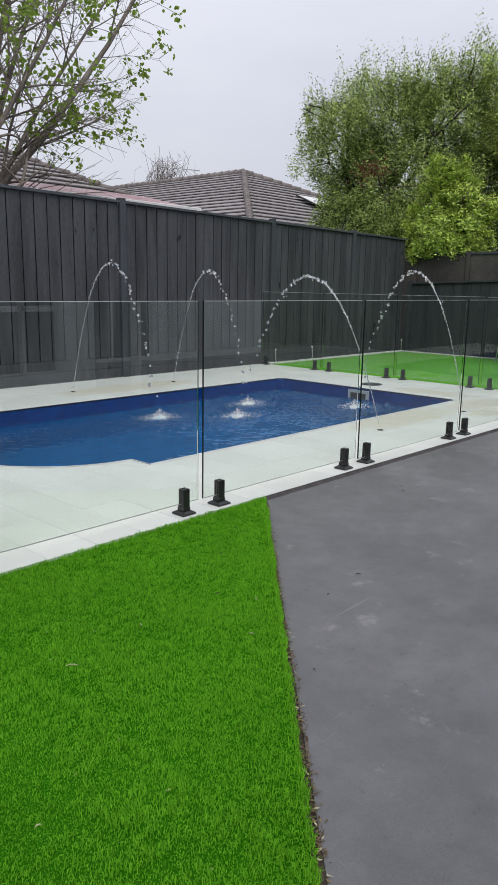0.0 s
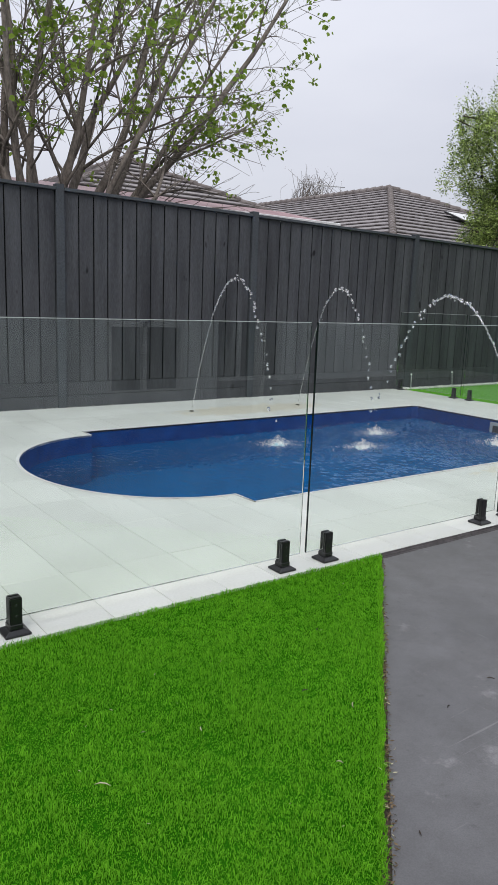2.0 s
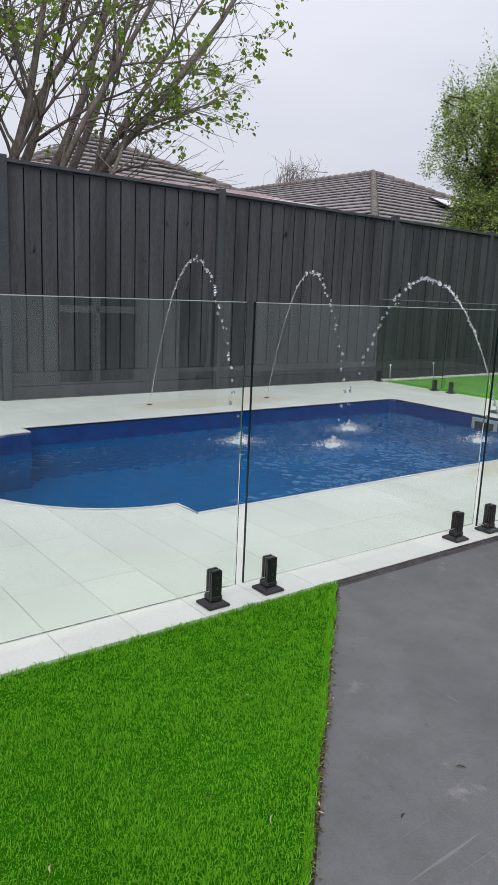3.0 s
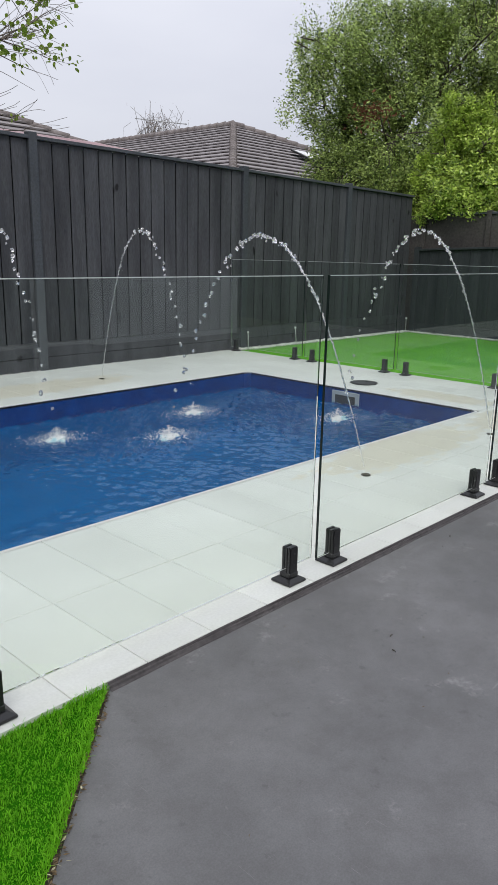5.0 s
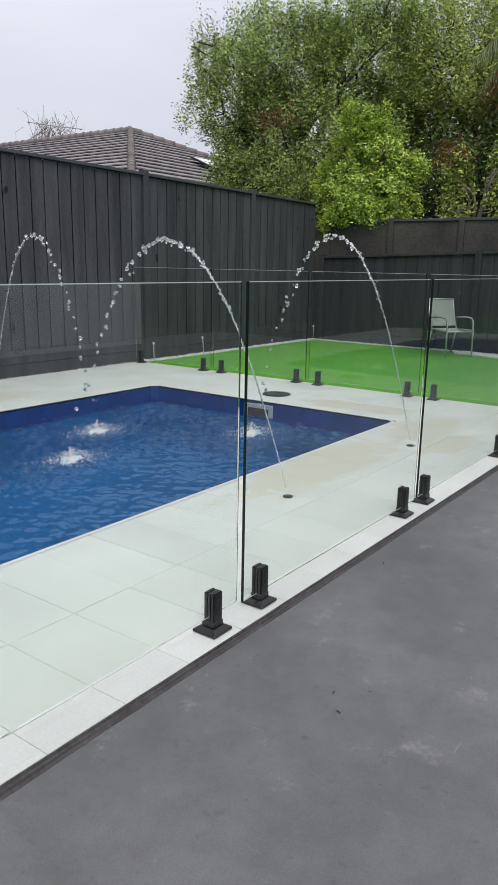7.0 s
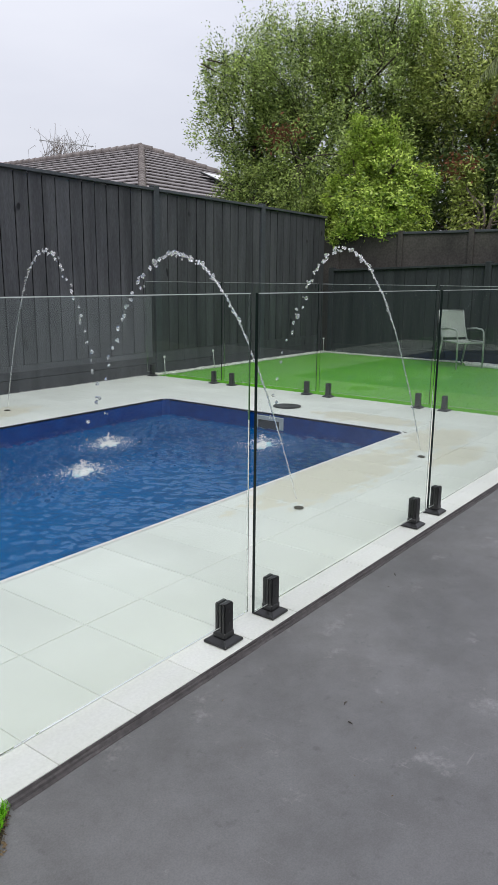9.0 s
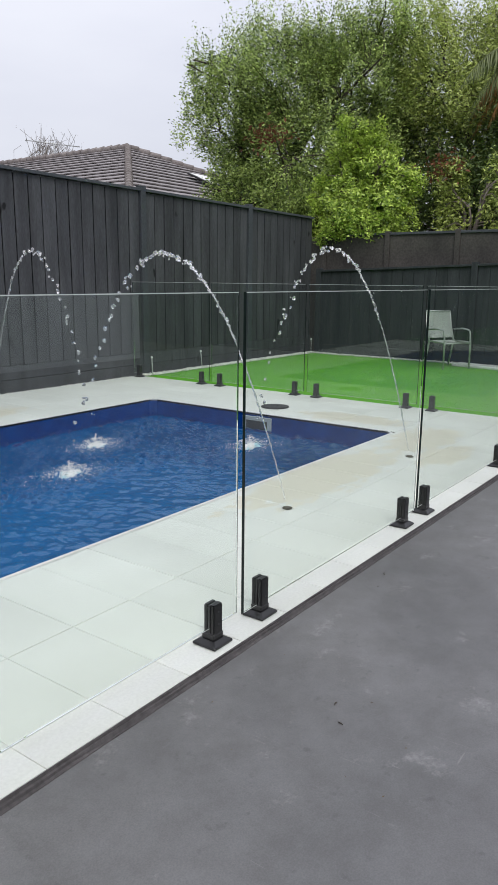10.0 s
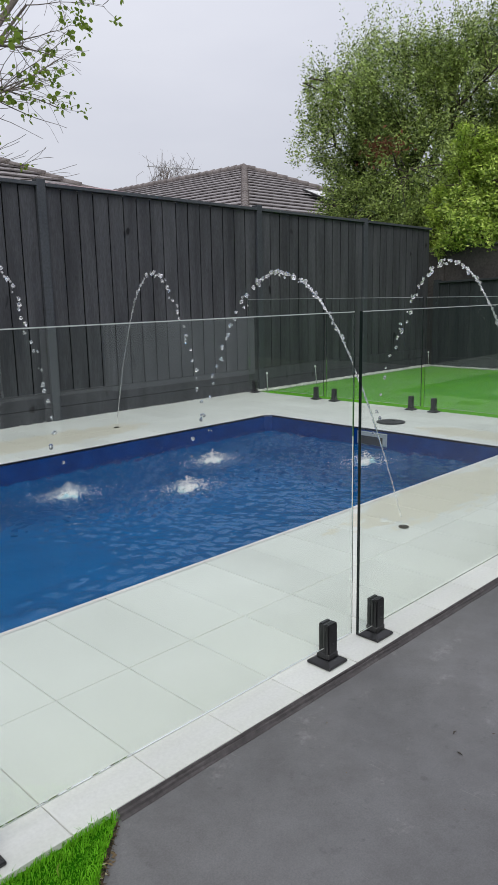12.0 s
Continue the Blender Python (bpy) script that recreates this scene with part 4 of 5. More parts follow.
# ---- vegetation ----
def leaves(centres, size, aspect, droop, seed, spread, turn=0.0, broad=False, heart=None):
    """Rhombic folded leaves, count rows of centres, each turned at random."""
    r = np.random.default_rng(seed)
    n = len(centres)
    c = np.asarray(centres) + r.standard_normal((n, 3)) * spread
    d = r.standard_normal((n, 3))
    d[:, 2] = d[:, 2] * 0.6 - droop
    d /= np.linalg.norm(d, axis=1)[:, None]
    face = r.standard_normal((n, 3))
    if heart is not None:
        # blades are tilted outward from the heart of the crown to render brighter
        out = c - np.asarray(heart)
        out /= np.linalg.norm(out, axis=1)[:, None] + 1e-9
        out[:, 2] += 0.35
        face = face * (1 - turn) + 1.7 * turn * out
    s = np.cross(d, face)
    s /= np.linalg.norm(s, axis=1)[:, None] + 1e-9
    up = np.cross(s, d)
    L = size * r.uniform(0.6, 1.35, (n, 1))
    W = L * aspect
    v = np.stack([c, c + 0.45 * L * d + 0.5 * W * s + 0.10 * L * up, c + L * d, c + 0.45 * L * d - 0.5 * W * s + 0.10 * L * up], 1)
    if broad:
        a, b = 0.5 * W * s, 0.06 * L * up
        v = np.stack([c, c + 0.18 * L * d + 0.8 * a + b, c + 0.55 * L * d + a + b, c + L * d, c + 0.55 * L * d - a + b, c + 0.18 * L * d - 0.8 * a + b], 1)
    f = np.arange(v.shape[1] * n).reshape(n, -1)
    return v.reshape(-1, 3), f


def limb(bm, p, q, r0, r1, seed, bend=0.12, n=6):
    """A crooked tapered limb; returns its points."""
    r = random.Random(seed)
    p, q = Vector(p), Vector(q)
    L = (q - p).length
    pts = []
    o = Vector((0, 0, 0))
    for k in range(n + 1):
        u = k / n
        if 0 < k < n:
            o = o + Vector((r.gauss(0, 1), r.gauss(0, 1), r.gauss(0, 0.6))) * L * bend / n
        pts.append(p.lerp(q, u) + o * math.sin(math.pi * u) + Vector((0, 0, 0.10 * L * math.sin(math.pi * u))))
    tube(pts, [r0 + (r1 - r0) * k / n for k in range(n + 1)], 6, bm, cap=False)
    return pts


def crown_tree(name, label, category, base, fork, lobes, clumps, per, size, aspect, droop, spread, mleaf, mbark, seed, trunk_r=0.16, shell=0.45, shoots=0):
    """Trunk, limbs out to each lobe, twigs to leaf clumps scattered through the lobes, thicker towards their skins."""
    r = random.Random(seed)
    ob = tagged(empty(name), label, category)
    bm = bmesh.new()
    nodes = limb(bm, base, fork, trunk_r, trunk_r * 0.7, seed, 0.1)
    reach = []
    for k, (c, rad) in enumerate(lobes[::max(1, len(lobes) // 14)]):
        for j in range(2):
            q = Vector(c) + Vector((r.uniform(-0.5, 0.5) * rad[0], r.uniform(-0.5, 0.5) * rad[1], r.uniform(-0.2, 0.6) * rad[2]))
            reach += limb(bm, Vector(fork) - Vector((0, 0, r.uniform(0, 0.5))), q, trunk_r * 0.42, 0.012, seed * 31 + k * 7 + j, 0.3, 7)[2:]
    total = sum(l[1][0] * l[1][1] * l[1][2] for l in lobes)
    cs = []
    for c, rad in lobes:
        for _ in range(max(1, round(clumps * rad[0] * rad[1] * rad[2] / total))):
            d = Vector((r.gauss(0, 1), r.gauss(0, 1), r.gauss(0, 1))).normalized()
            rr = r.uniform(shell, 1.08) * (1 + 0.22 * noise.noise(d * 2.2 + Vector(c)))
            cs.append(Vector((c[0] + d.x * rad[0] * rr, c[1] + d.y * rad[1] * rr, c[2] + d.z * rad[2] * rr)))
    # the crown thins out towards its top, where sky shows through
    hs = sorted(p.z for p in cs)
    z_thin, z_top = hs[int(len(hs) * 0.5)], hs[-1]
    if shoots:
        cs = [p for p in cs if r.random() > 0.75 * max(0.0, (p.z - z_thin) / (z_top - z_thin))]
    arr = np.array([p[:] for p in reach])
    for i, p in enumerate(cs):
        if i % 3 == 0:
            near = Vector(arr[np.argmin(((arr - np.array(p[:])) ** 2).sum(1))])
            if (near - p).length < 2.2:
                tube([near, near.lerp(p, 0.5) + Vector((r.gauss(0, 0.06), r.gauss(0, 0.06), 0.08)), p], [0.014, 0.009, 0.004], 4, bm, cap=False)
    part("trunk", bm, mbark, ob, "branching trunk and limbs")
    # full clumps inside, thin sprays at the skin
    counts = [max(6, int(per * r.triangular(0.3, 1.9, 0.75))) for _ in cs]
    cen = np.repeat(np.array([p[:] for p in cs]), counts, 0)
    heart = np.array([c for c, _ in lobes]).mean(0)
    v, f = leaves(cen, size, aspect, droop, seed, spread, 0.6, False, heart)
    if shoots:
        # slender leafy shoots standing out of the upper skin
        mid_z = sum(p.z for p in cs) / len(cs)
        tops = sorted((p for p in cs if p.z > mid_z), key=lambda p: -p.z + r.uniform(0, 2.6))[:shoots]
        line = []
        for p in tops:
            lean, L = Vector((r.gauss(0, 0.16), r.gauss(0.06, 0.16), 1)), r.uniform(0.35, 0.95)
            for k in range(9):
                line += [(p + lean * (L * k / 8))[:]] * (11 - k)
        v2, f2 = leaves(line, size * 0.9, aspect, -0.5, seed + 1, 0.05, 0.6, False, heart)
        v, f = np.concatenate([v, v2]), np.concatenate([f, f2 + len(v)])
    crown = new("crown", array_mesh("crown", v, f, mleaf))
    crown.parent = ob
    return ob


def lumps(lobes, n, share, seed):
    """Breaks each lobe of a crown into smaller billows set over its skin."""
    r = random.Random(seed)
    out = []
    for c, rad in lobes:
        out.append((c, tuple(x * 0.72 for x in rad)))
        for _ in range(n):
            d = Vector((r.gauss(0, 1), r.gauss(0, 1), r.gauss(0.1, 1))).normalized()
            k = share * r.uniform(0.7, 1.3)
            out.append(((c[0] + d.x * rad[0] * 0.78, c[1] + d.y * rad[1] * 0.78, c[2] + d.z * rad[2] * 0.78), (rad[0] * k, rad[1] * k, rad[2] * k * 0.85)))
    return out


big = crown_tree("large_tree", "large airy olive-green tree with small leaves behind the fence", "tree",
                 (13.2, 8.2, -0.1), (13.0, 8.2, 2.6),
                 lumps([((12.6, 9.0, 4.9), (1.2, 1.2, 1.6)), ((13.0, 7.6, 5.5), (1.7, 1.5, 1.4)), ((13.6, 6.2, 5.0), (1.5, 1.5, 1.7)), ((12.5, 8.4, 2.9), (1.2, 1.5, 1.2)),
                  ((12.4, 8.0, 3.8), (1.1, 1.3, 1.3)), ((14.4, 5.6, 4.9), (1.4, 1.3, 1.2)), ((14.0, 7.0, 6.0), (1.6, 1.6, 0.8)), ((12.9, 6.4, 3.2), (1.2, 1.5, 1.3)), ((12.8, 9.5, 5.6), (0.7, 0.7, 0.8)), ((12.4, 6.9, 2.2), (0.9, 1.3, 0.9)), ((12.1, 7.4, 2.8), (1.0, 1.4, 1.0)), ((12.2, 6.4, 3.0), (0.9, 1.2, 1.0))], 7, 0.36, 2),
                 2450, 80, 0.066, 0.42, 0.30, (0.085, 0.085, 0.12), M_leaf_dark, M_darkbark, 3, 0.17, 0.62, 420)
crown_tree("large_tree", "tall yellow-green leafy tree behind the panel fence", "tree", (15.6, 3.6, -0.1), (15.4, 3.8, 2.4),
           lumps([((14.0, 4.5, 5.3), (1.5, 1.5, 1.5)), ((14.5, 3.2, 5.2), (1.4, 1.4, 1.3)), ((14.6, 3.8, 3.8), (1.3, 1.7, 1.3)), ((16.4, 1.5, 3.4), (1.4, 1.5, 1.3)), ((14.9, 3.8, 6.0), (1.5, 1.5, 0.8))], 6, 0.36, 3),
           1300, 66, 0.070, 0.42, 0.25, (0.11, 0.11, 0.13), M_leaf_yellow, M_darkbark, 5, 0.18, 0.6, 280)
crown_tree("bright_shrub", "dense rounded shrub with glossy bright green leaves over the fence", "shrub", (11.6, 4.9, -0.1), (11.6, 4.9, 1.6),
           lumps([((11.35, 5.10, 3.62), (0.46, 0.50, 0.55)), ((11.35, 4.95, 3.05), (0.62, 0.85, 0.70)), ((11.35, 5.50, 2.50), (0.55, 0.50, 0.68)), ((11.35, 4.50, 2.75), (0.55, 0.66, 0.66)),
                  ((11.25, 5.05, 2.30), (0.6, 0.85, 0.55)), ((11.0, 5.30, 2.12), (0.42, 0.45, 0.36)), ((11.0, 4.75, 2.22), (0.42, 0.45, 0.34))], 10, 0.36, 4),
           1050, 56, 0.066, 0.46, -0.15, (0.045, 0.045, 0.045), M_leaf_bright, M_darkbark, 8, 0.08, 0.6)
crown_tree("hedge_shrub", "dark green leafy shrub behind the panel fence", "shrub", (12.6, 2.4, -0.1), (12.6, 2.4, 1.5),
           [((12.8, 3.6, 2.9), (0.9, 1.0, 1.2)), ((12.6, 2.2, 2.5), (0.8, 1.1, 1.0)), ((12.8, 1.0, 2.7), (0.9, 1.1, 1.2)), ((13.4, 2.4, 3.6), (1.0, 1.6, 1.0)), ((12.9, 4.9, 2.5), (0.7, 1.1, 1.1)), ((13.1, 5.8, 2.4), (0.7, 0.9, 1.0)), ((12.5, 2.35, 3.55), (0.5, 0.75, 0.7))],
           560, 36, 0.10, 0.42, 0.2, (0.13, 0.13, 0.13), M_leaf_hedge, M_darkbark, 13, 0.07)
# filler foliage, dark-toned, added for the shaded interior of the trees
crown_tree("hedge_shrub", "dark-toned foliage filling in the shaded gaps between the trees", "shrub", (14.4, 6.4, -0.1), (14.4, 6.4, 1.4),
           [((13.6, 8.2, 2.3), (0.7, 1.2, 1.1)), ((13.4, 6.8, 2.6), (0.8, 1.3, 1.3)), ((13.5, 5.4, 2.8), (0.8, 1.3, 1.5)), ((14.6, 3.8, 3.0), (0.9, 1.2, 1.5)), ((14.6, 6.0, 4.0), (0.9, 1.5, 1.0))],
           620, 40, 0.11, 0.45, 0.2, (0.15, 0.15, 0.15), M_leaf_hedge, M_darkbark, 14, 0.08)
crown_tree("climbing_shrub", "thin yellow-green climber on a pale stump above the fence", "shrub", (11.9, 3.15, -0.1), (11.9, 3.15, 1.9),
           [((11.85, 3.5, 2.6), (0.25, 0.30, 0.75)), ((11.9, 2.75, 2.65), (0.22, 0.22, 0.70))],
           110, 34, 0.075, 0.45, 0.3, (0.07, 0.07, 0.09), M_leaf_yellow, M_bark, 17, 0.09)
for nm, lab, c, rad, n, sd in (("dead_branch", "cluster of rust-red dead leaves in the tree crown", (11.2, 6.92, 3.97), (0.10, 0.22, 0.12), 230, 31),
                               ("dead_branch", "cluster of rust-red dead leaves above the shrub", (11.7, 3.62, 3.18), (0.10, 0.20, 0.12), 200, 32)):
    v, f = leaves(np.repeat(np.array([c]), n, 0), 0.09, 0.4, 0.4, sd, rad)
    dead = tagged(empty(nm), lab, "branch")
    ob = new("leaves", array_mesh("leaves", v, f, M_leaf_red))
    ob.parent = dead
    part("twig", tube([Vector(c) + Vector((0.9, 0.2, -0.5)), Vector(c) + Vector((0.3, 0, -0.1)), c], [0.02, 0.014, 0.006], 5), M_darkbark, dead)


def palm(base, height, seed):
    r = random.Random(seed)
    ob = tagged(empty("palm_tree"), "palm with drooping green fronds and a skirt of dry brown fronds", "palm")
    x, y, z = base
    pts = [(x + 0.05 * math.sin(k), y, z + height * k / 12) for k in range(13)]
    part("trunk", tube(pts, [0.17 - 0.004 * k for k in range(13)], 10), M_bark, ob)
    top = Vector((x, y, z + height))
    for k in range(46):
        dry = k >= 28
        a = r.uniform(0, 2 * math.pi)
        rise = r.uniform(-0.4, 0.25) if dry else r.uniform(0.05, 0.8)
        L = r.uniform(0.8, 1.3) if dry else r.uniform(1.1, 1.7)
        h = Vector((math.cos(a), math.sin(a), 0))
        spine = []
        for j in range(9):
            u = j / 8
            spine.append(top + h * L * (u * 0.85) + Vector((0, 0, L * (rise * u - (1.25 if not dry else 1.3) * u * u * 0.75))))
        bm = tube(spine, [0.012 * (1 - 0.8 * j / 8) for j in range(9)], 4)
        fr = part("frond", bm, M_dryfrond if dry else M_frond, ob)
        vv, ff = [], []
        for j in range(1, 34):
            u = j / 34 * 8
            i = min(7, int(u))
            p = spine[i].lerp(spine[i + 1], u - i)
            d = (spine[i + 1] - spine[i]).normalized()
            s = d.cross(Vector((0, 0, 1))).normalized()
            for sg in (-1, 1):
                l = 0.36 * math.sin(math.pi * min(1, 0.15 + u / 9.5)) * r.uniform(0.55, 1.15)
                q = p + (s * sg * r.uniform(0.15, 0.5) + d * r.uniform(0.1, 0.5)) * l + Vector((0, 0, -r.uniform(0.8, 1.25) * l))
                mid = p.lerp(q, 0.5) + Vector((0, 0, 0.08 * l))
                w = d * r.uniform(0.008, 0.015)
                b = len(vv)
                vv += [p - w, p + w, mid + w, mid - w, q]
                ff += [(b, b + 1, b + 2), (b, b + 2, b + 3), (b + 3, b + 2, b + 4)]
        lf = new("leaflet_fringe", array_mesh("leaflet_fringe", [v[:] for v in vv], ff, M_dryfrond if dry else M_frond))
        lf.parent = fr
    return ob


palm((13.0, 2.68, -0.1), 5.2, 4)


# spring tree with many steep leaders and sparse young leaves
def spring_tree(base, seed):
    r = random.Random(seed)
    ob = tagged(empty("spring_tree"), "multi-stemmed deciduous tree with bare twigs and sparse young green leaves", "tree")
    bm = bmesh.new()
    tips = []

    def grow(p, d, L, rad, depth):
        n = 7
        pts, rads = [p], [rad]
        for k in range(n):
            d = (d + Vector((r.gauss(0, 0.10), r.gauss(0, 0.10), r.gauss(0, 0.08) + (0.03 if depth > 1 else -0.015)))).normalized()
            if p.y < 6.3 and p.z < 3.4:
                d.y = abs(d.y)
            p = p + d * L / n
            pts.append(p)
            rads.append(rad * (1 - 0.75 * (k + 1) / n))
            if depth > 0 and k >= 1:
                for _ in range(3 if depth == 1 else 2):
                    if r.random() < ((0.52 if k < 3 else 0.80) if depth == 2 else 0.82):
                        s = Vector((r.gauss(0, 1), r.gauss(0, 1), r.gauss(0.15, 0.6)))
                        s = (s - s.dot(d) * d).normalized()
                        nd = (d * 0.75 + s * 0.75).normalized()
                        grow(p, nd, L * (r.uniform(0.30, 0.50) if depth == 2 else r.uniform(0.45, 0.75)) * (1 - 0.09 * k), rads[-1] * 0.50, depth - 1)
            if depth == 0 and k >= 3:
                tips.append(p)
        tube(pts, [max(x, 0.0026) for x in rads], 6 if depth > 1 else 4, bm, cap=False)

    base = Vector(base)
    part_at = base + Vector((0, 0, 1.5))
    tube([base, part_at], [0.22, 0.19], 10, bm)
    # leaders as bearing towards +x and -x, lean from upright in degrees, length
    for bear, lean, L, rad in ((5, 48, 6.3, 0.068), (2, 53, 4.8, 0.055), (-12, 54, 3.0, 0.045), (9, 40, 6.2, 0.066), (14, 55, 5.3, 0.05), (-2, 31, 5.4, 0.066), (14, 24, 5.4, 0.068), (30, 15, 5.2, 0.068),
                               (60, 7, 5.2, 0.066), (200, 8, 5.2, 0.07), (160, 16, 5.2, 0.066), (175, 26, 5.0, 0.062), (170, 38, 4.8, 0.056), (165, 50, 4.2, 0.05), (100, 30, 4.4, 0.055),
                               (185, 4, 5.3, 0.05), (120, 11, 5.2, 0.05), (235, 12, 5.2, 0.05), (20, 9, 5.3, 0.05), (340, 18, 5.0, 0.05), (180, 20, 5.2, 0.05)):
        a, l = radians(bear), radians(lean)
        d = Vector((math.sin(l) * math.cos(a), math.sin(l) * math.sin(a), math.cos(l)))
        grow(part_at + Vector((0.12 * math.cos(a), 0.12 * math.sin(a), r.uniform(-0.3, 0.2))), d, L * 1.05, rad * 1.08, 2)
    part("trunk", bm, M_bark, ob, "grey-brown stems and bare twigs")
    pick = [t for t in tips if t.z > 2.9 + 0.9 * r.random() and r.random() < 0.15]
    cen = np.repeat(np.array([t[:] for t in pick]), 8, 0)
    v, f = leaves(cen, 0.066, 0.80, 0.75, seed, 0.045, broad=True)
    cr = new("crown", array_mesh("crown", v, f, M_leaf_young))
    cr.parent = ob
    return ob


spring_tree((0.72, 7.1, -0.1), 9)

# bare small tree far behind the roofs
def bare_tree(base, h, seed):
    ob = tagged(empty("bare_tree"), "small bare twiggy tree behind the far roof", "tree")
    r = random.Random(seed)
    bm = bmesh.new()
    b = Vector(base)
    tube([b, b + Vector((0, 0, h * 0.6))], [0.12, 0.08], 6, bm)
    cl = []
    for _ in range(170):
        q = b + Vector((r.gauss(0, 0.62), r.gauss(0, 0.62), h * 0.70 + r.triangular(0, h * 0.30, h * 0.12)))
        limb(bm, b + Vector((0, 0, h * 0.5)), q, 0.02, 0.008, r.random(), 0.4, 4)
        cl.append(q[:])
    part("trunk", bm, M_bark, ob)
    v, f = leaves(np.repeat(np.array(cl), 2, 0), 0.05, 0.5, 0, seed, 0.10)
    c = new("crown", array_mesh("crown", v, f, M_leaf_red))
    c.parent = ob


bare_tree((27.7, 33.4, -0.1), 10.0, 3)

# ---- artificial grass blades near the walk ----
def blades(n, keep, x0, x1, y0, y1, z, seed, length, width):
    r = np.random.default_rng(seed)
    p = np.stack([r.uniform(x0, x1, n), r.uniform(y0, y1, n)], 1)
    p = p[keep(p[:, 0], p[:, 1])]
    n = len(p)
    wave = np.sin(p[:, 0] * 3.1 + 1.3 * np.sin(p[:, 1] * 2.3)) * 0.9 + np.sin(p[:, 1] * 5.7 + p[:, 0] * 1.9) * 0.6
    a = wave * 0.6 + r.uniform(-2.6, 2.6, n)
    lean = r.uniform(0.25, 1.25, n)

    def field(cell):
        """Smooth random field over the plot, from a coarse grid of random values."""
        q = (p - (x0, y0)) / cell
        i = np.floor(q).astype(int)
        g = r.uniform(-1, 1, (i[:, 0].max() + 2, i[:, 1].max() + 2))
        w = q - i
        w = w * w * (3 - 2 * w)
        a0 = g[i[:, 0], i[:, 1]] * (1 - w[:, 0]) + g[i[:, 0] + 1, i[:, 1]] * w[:, 0]
        a1 = g[i[:, 0], i[:, 1] + 1] * (1 - w[:, 0]) + g[i[:, 0] + 1, i[:, 1] + 1] * w[:, 0]
        return a0 * (1 - w[:, 1]) + a1 * w[:, 1]

    tuft, patch = field(0.028), field(0.22)
    a = a + 1.2 * tuft + 0.8 * patch
    L = length * r.uniform(0.7, 1.15, n) * (1 + 0.45 * tuft + 0.24 * patch)
    # the joint of two turf rolls stands a little proud
    ridge = 0.5 + 0.5 * field(0.16)
    L = L * (1 + 0.85 * ridge * np.exp(-((p[:, 0] + 2.225) / 0.020) ** 2) - 0.22 * np.exp(-((p[:, 0] + 2.17) / 0.020) ** 2))
    W = width * r.uniform(0.7, 1.3, n)
    ta = r.uniform(0, 2 * np.pi, n)
    h = np.stack([np.cos(a), np.sin(a), np.zeros(n)], 1)
    s = np.stack([np.cos(ta), np.sin(ta), np.zeros(n)], 1) * (W / 2)[:, None]
    b = np.concatenate([p, np.full((n, 1), z)], 1)
    up = np.array([0, 0, 1.0])
    m = b + (h * 0.18 * lean[:, None] + up * 0.55) * L[:, None]
    t = b + (h * 0.75 * lean[:, None] + up * (1.0 - 0.35 * lean[:, None])) * L[:, None]
    v = np.stack([b - s, b + s, m + s * 0.9, m - s * 0.9, t], 1).reshape(-1, 3)
    k = np.arange(n)[:, None] * 5
    f = np.concatenate([k + [0, 1, 2], k + [0, 2, 3], k + [3, 2, 4]], 1).reshape(-1, 3)
    return v, f


v1, f1 = blades(700000, lambda x, y: (y > 0.968 * x - 0.004 + 0.006 * np.sin(9 * x) * np.sin(23 * x + 1)) & (y < -0.004), -3.9, 0.0, -3.9, 0.0, LAWN_Z - 0.012, 1, 0.0165, 0.0024)
v2, f2 = blades(26000, lambda x, y: x < PAVE_X0 - 0.004, -3.6, PAVE_X0, 0.0, 1.6, LAWN_Z - 0.012, 2, 0.026, 0.004)
us = rng.uniform(0.1, 3.4, 130)
sv, sf = leaves([(-u + 0.008 * rng.standard_normal(), -u * 0.979, DRIVE_Z + 0.010) for u in us], 0.017, 0.32, 0.0, 44, (0.006, 0.006, 0.002))
sv[:, 2] = DRIVE_Z + 0.006 + np.abs(sv[:, 2] - DRIVE_Z - 0.010) * 0.35
tagged(new("leaf_litter", array_mesh("leaf_litter", sv, sf, M_straw)), "pale dry leaf bits in the soil along the lawn edge", "litter", kind="stuff")
# longer blades hanging over the kerb and the slab edge
v4, f4 = blades(420000, lambda x, y: (y > 0.968 * x - 0.008 + 0.008 * np.sin(9 * x) * np.sin(23 * x + 1)) & (y < 0.002) & ((y > -0.022) | (y < 0.968 * x + 0.024)), -3.6, 0.0, -3.6, 0.002, LAWN_Z - 0.008, 5, 0.027, 0.0024)
vg, fg = np.concatenate([v1, v2, v4]), np.concatenate([f1, f2 + len(v1), f4 + len(v1) + len(v2)])
grass = new("grass", array_mesh("grass", vg, fg, M_blade))
tagged(grass, "vivid green artificial grass blades beside the paving", "grass", kind="stuff")
v3, f3 = blades(30000, lambda x, y: y < 6, PAVE_X1 + 0.02, RIGHT_X - 0.2, 0.0, FENCE_Y - 0.16, -0.014, 3, 0.016, 0.007)
tagged(new("grass", array_mesh("grass", v3, f3, M_blade)), "short bright green turf blades beyond the glass", "grass", kind="stuff")

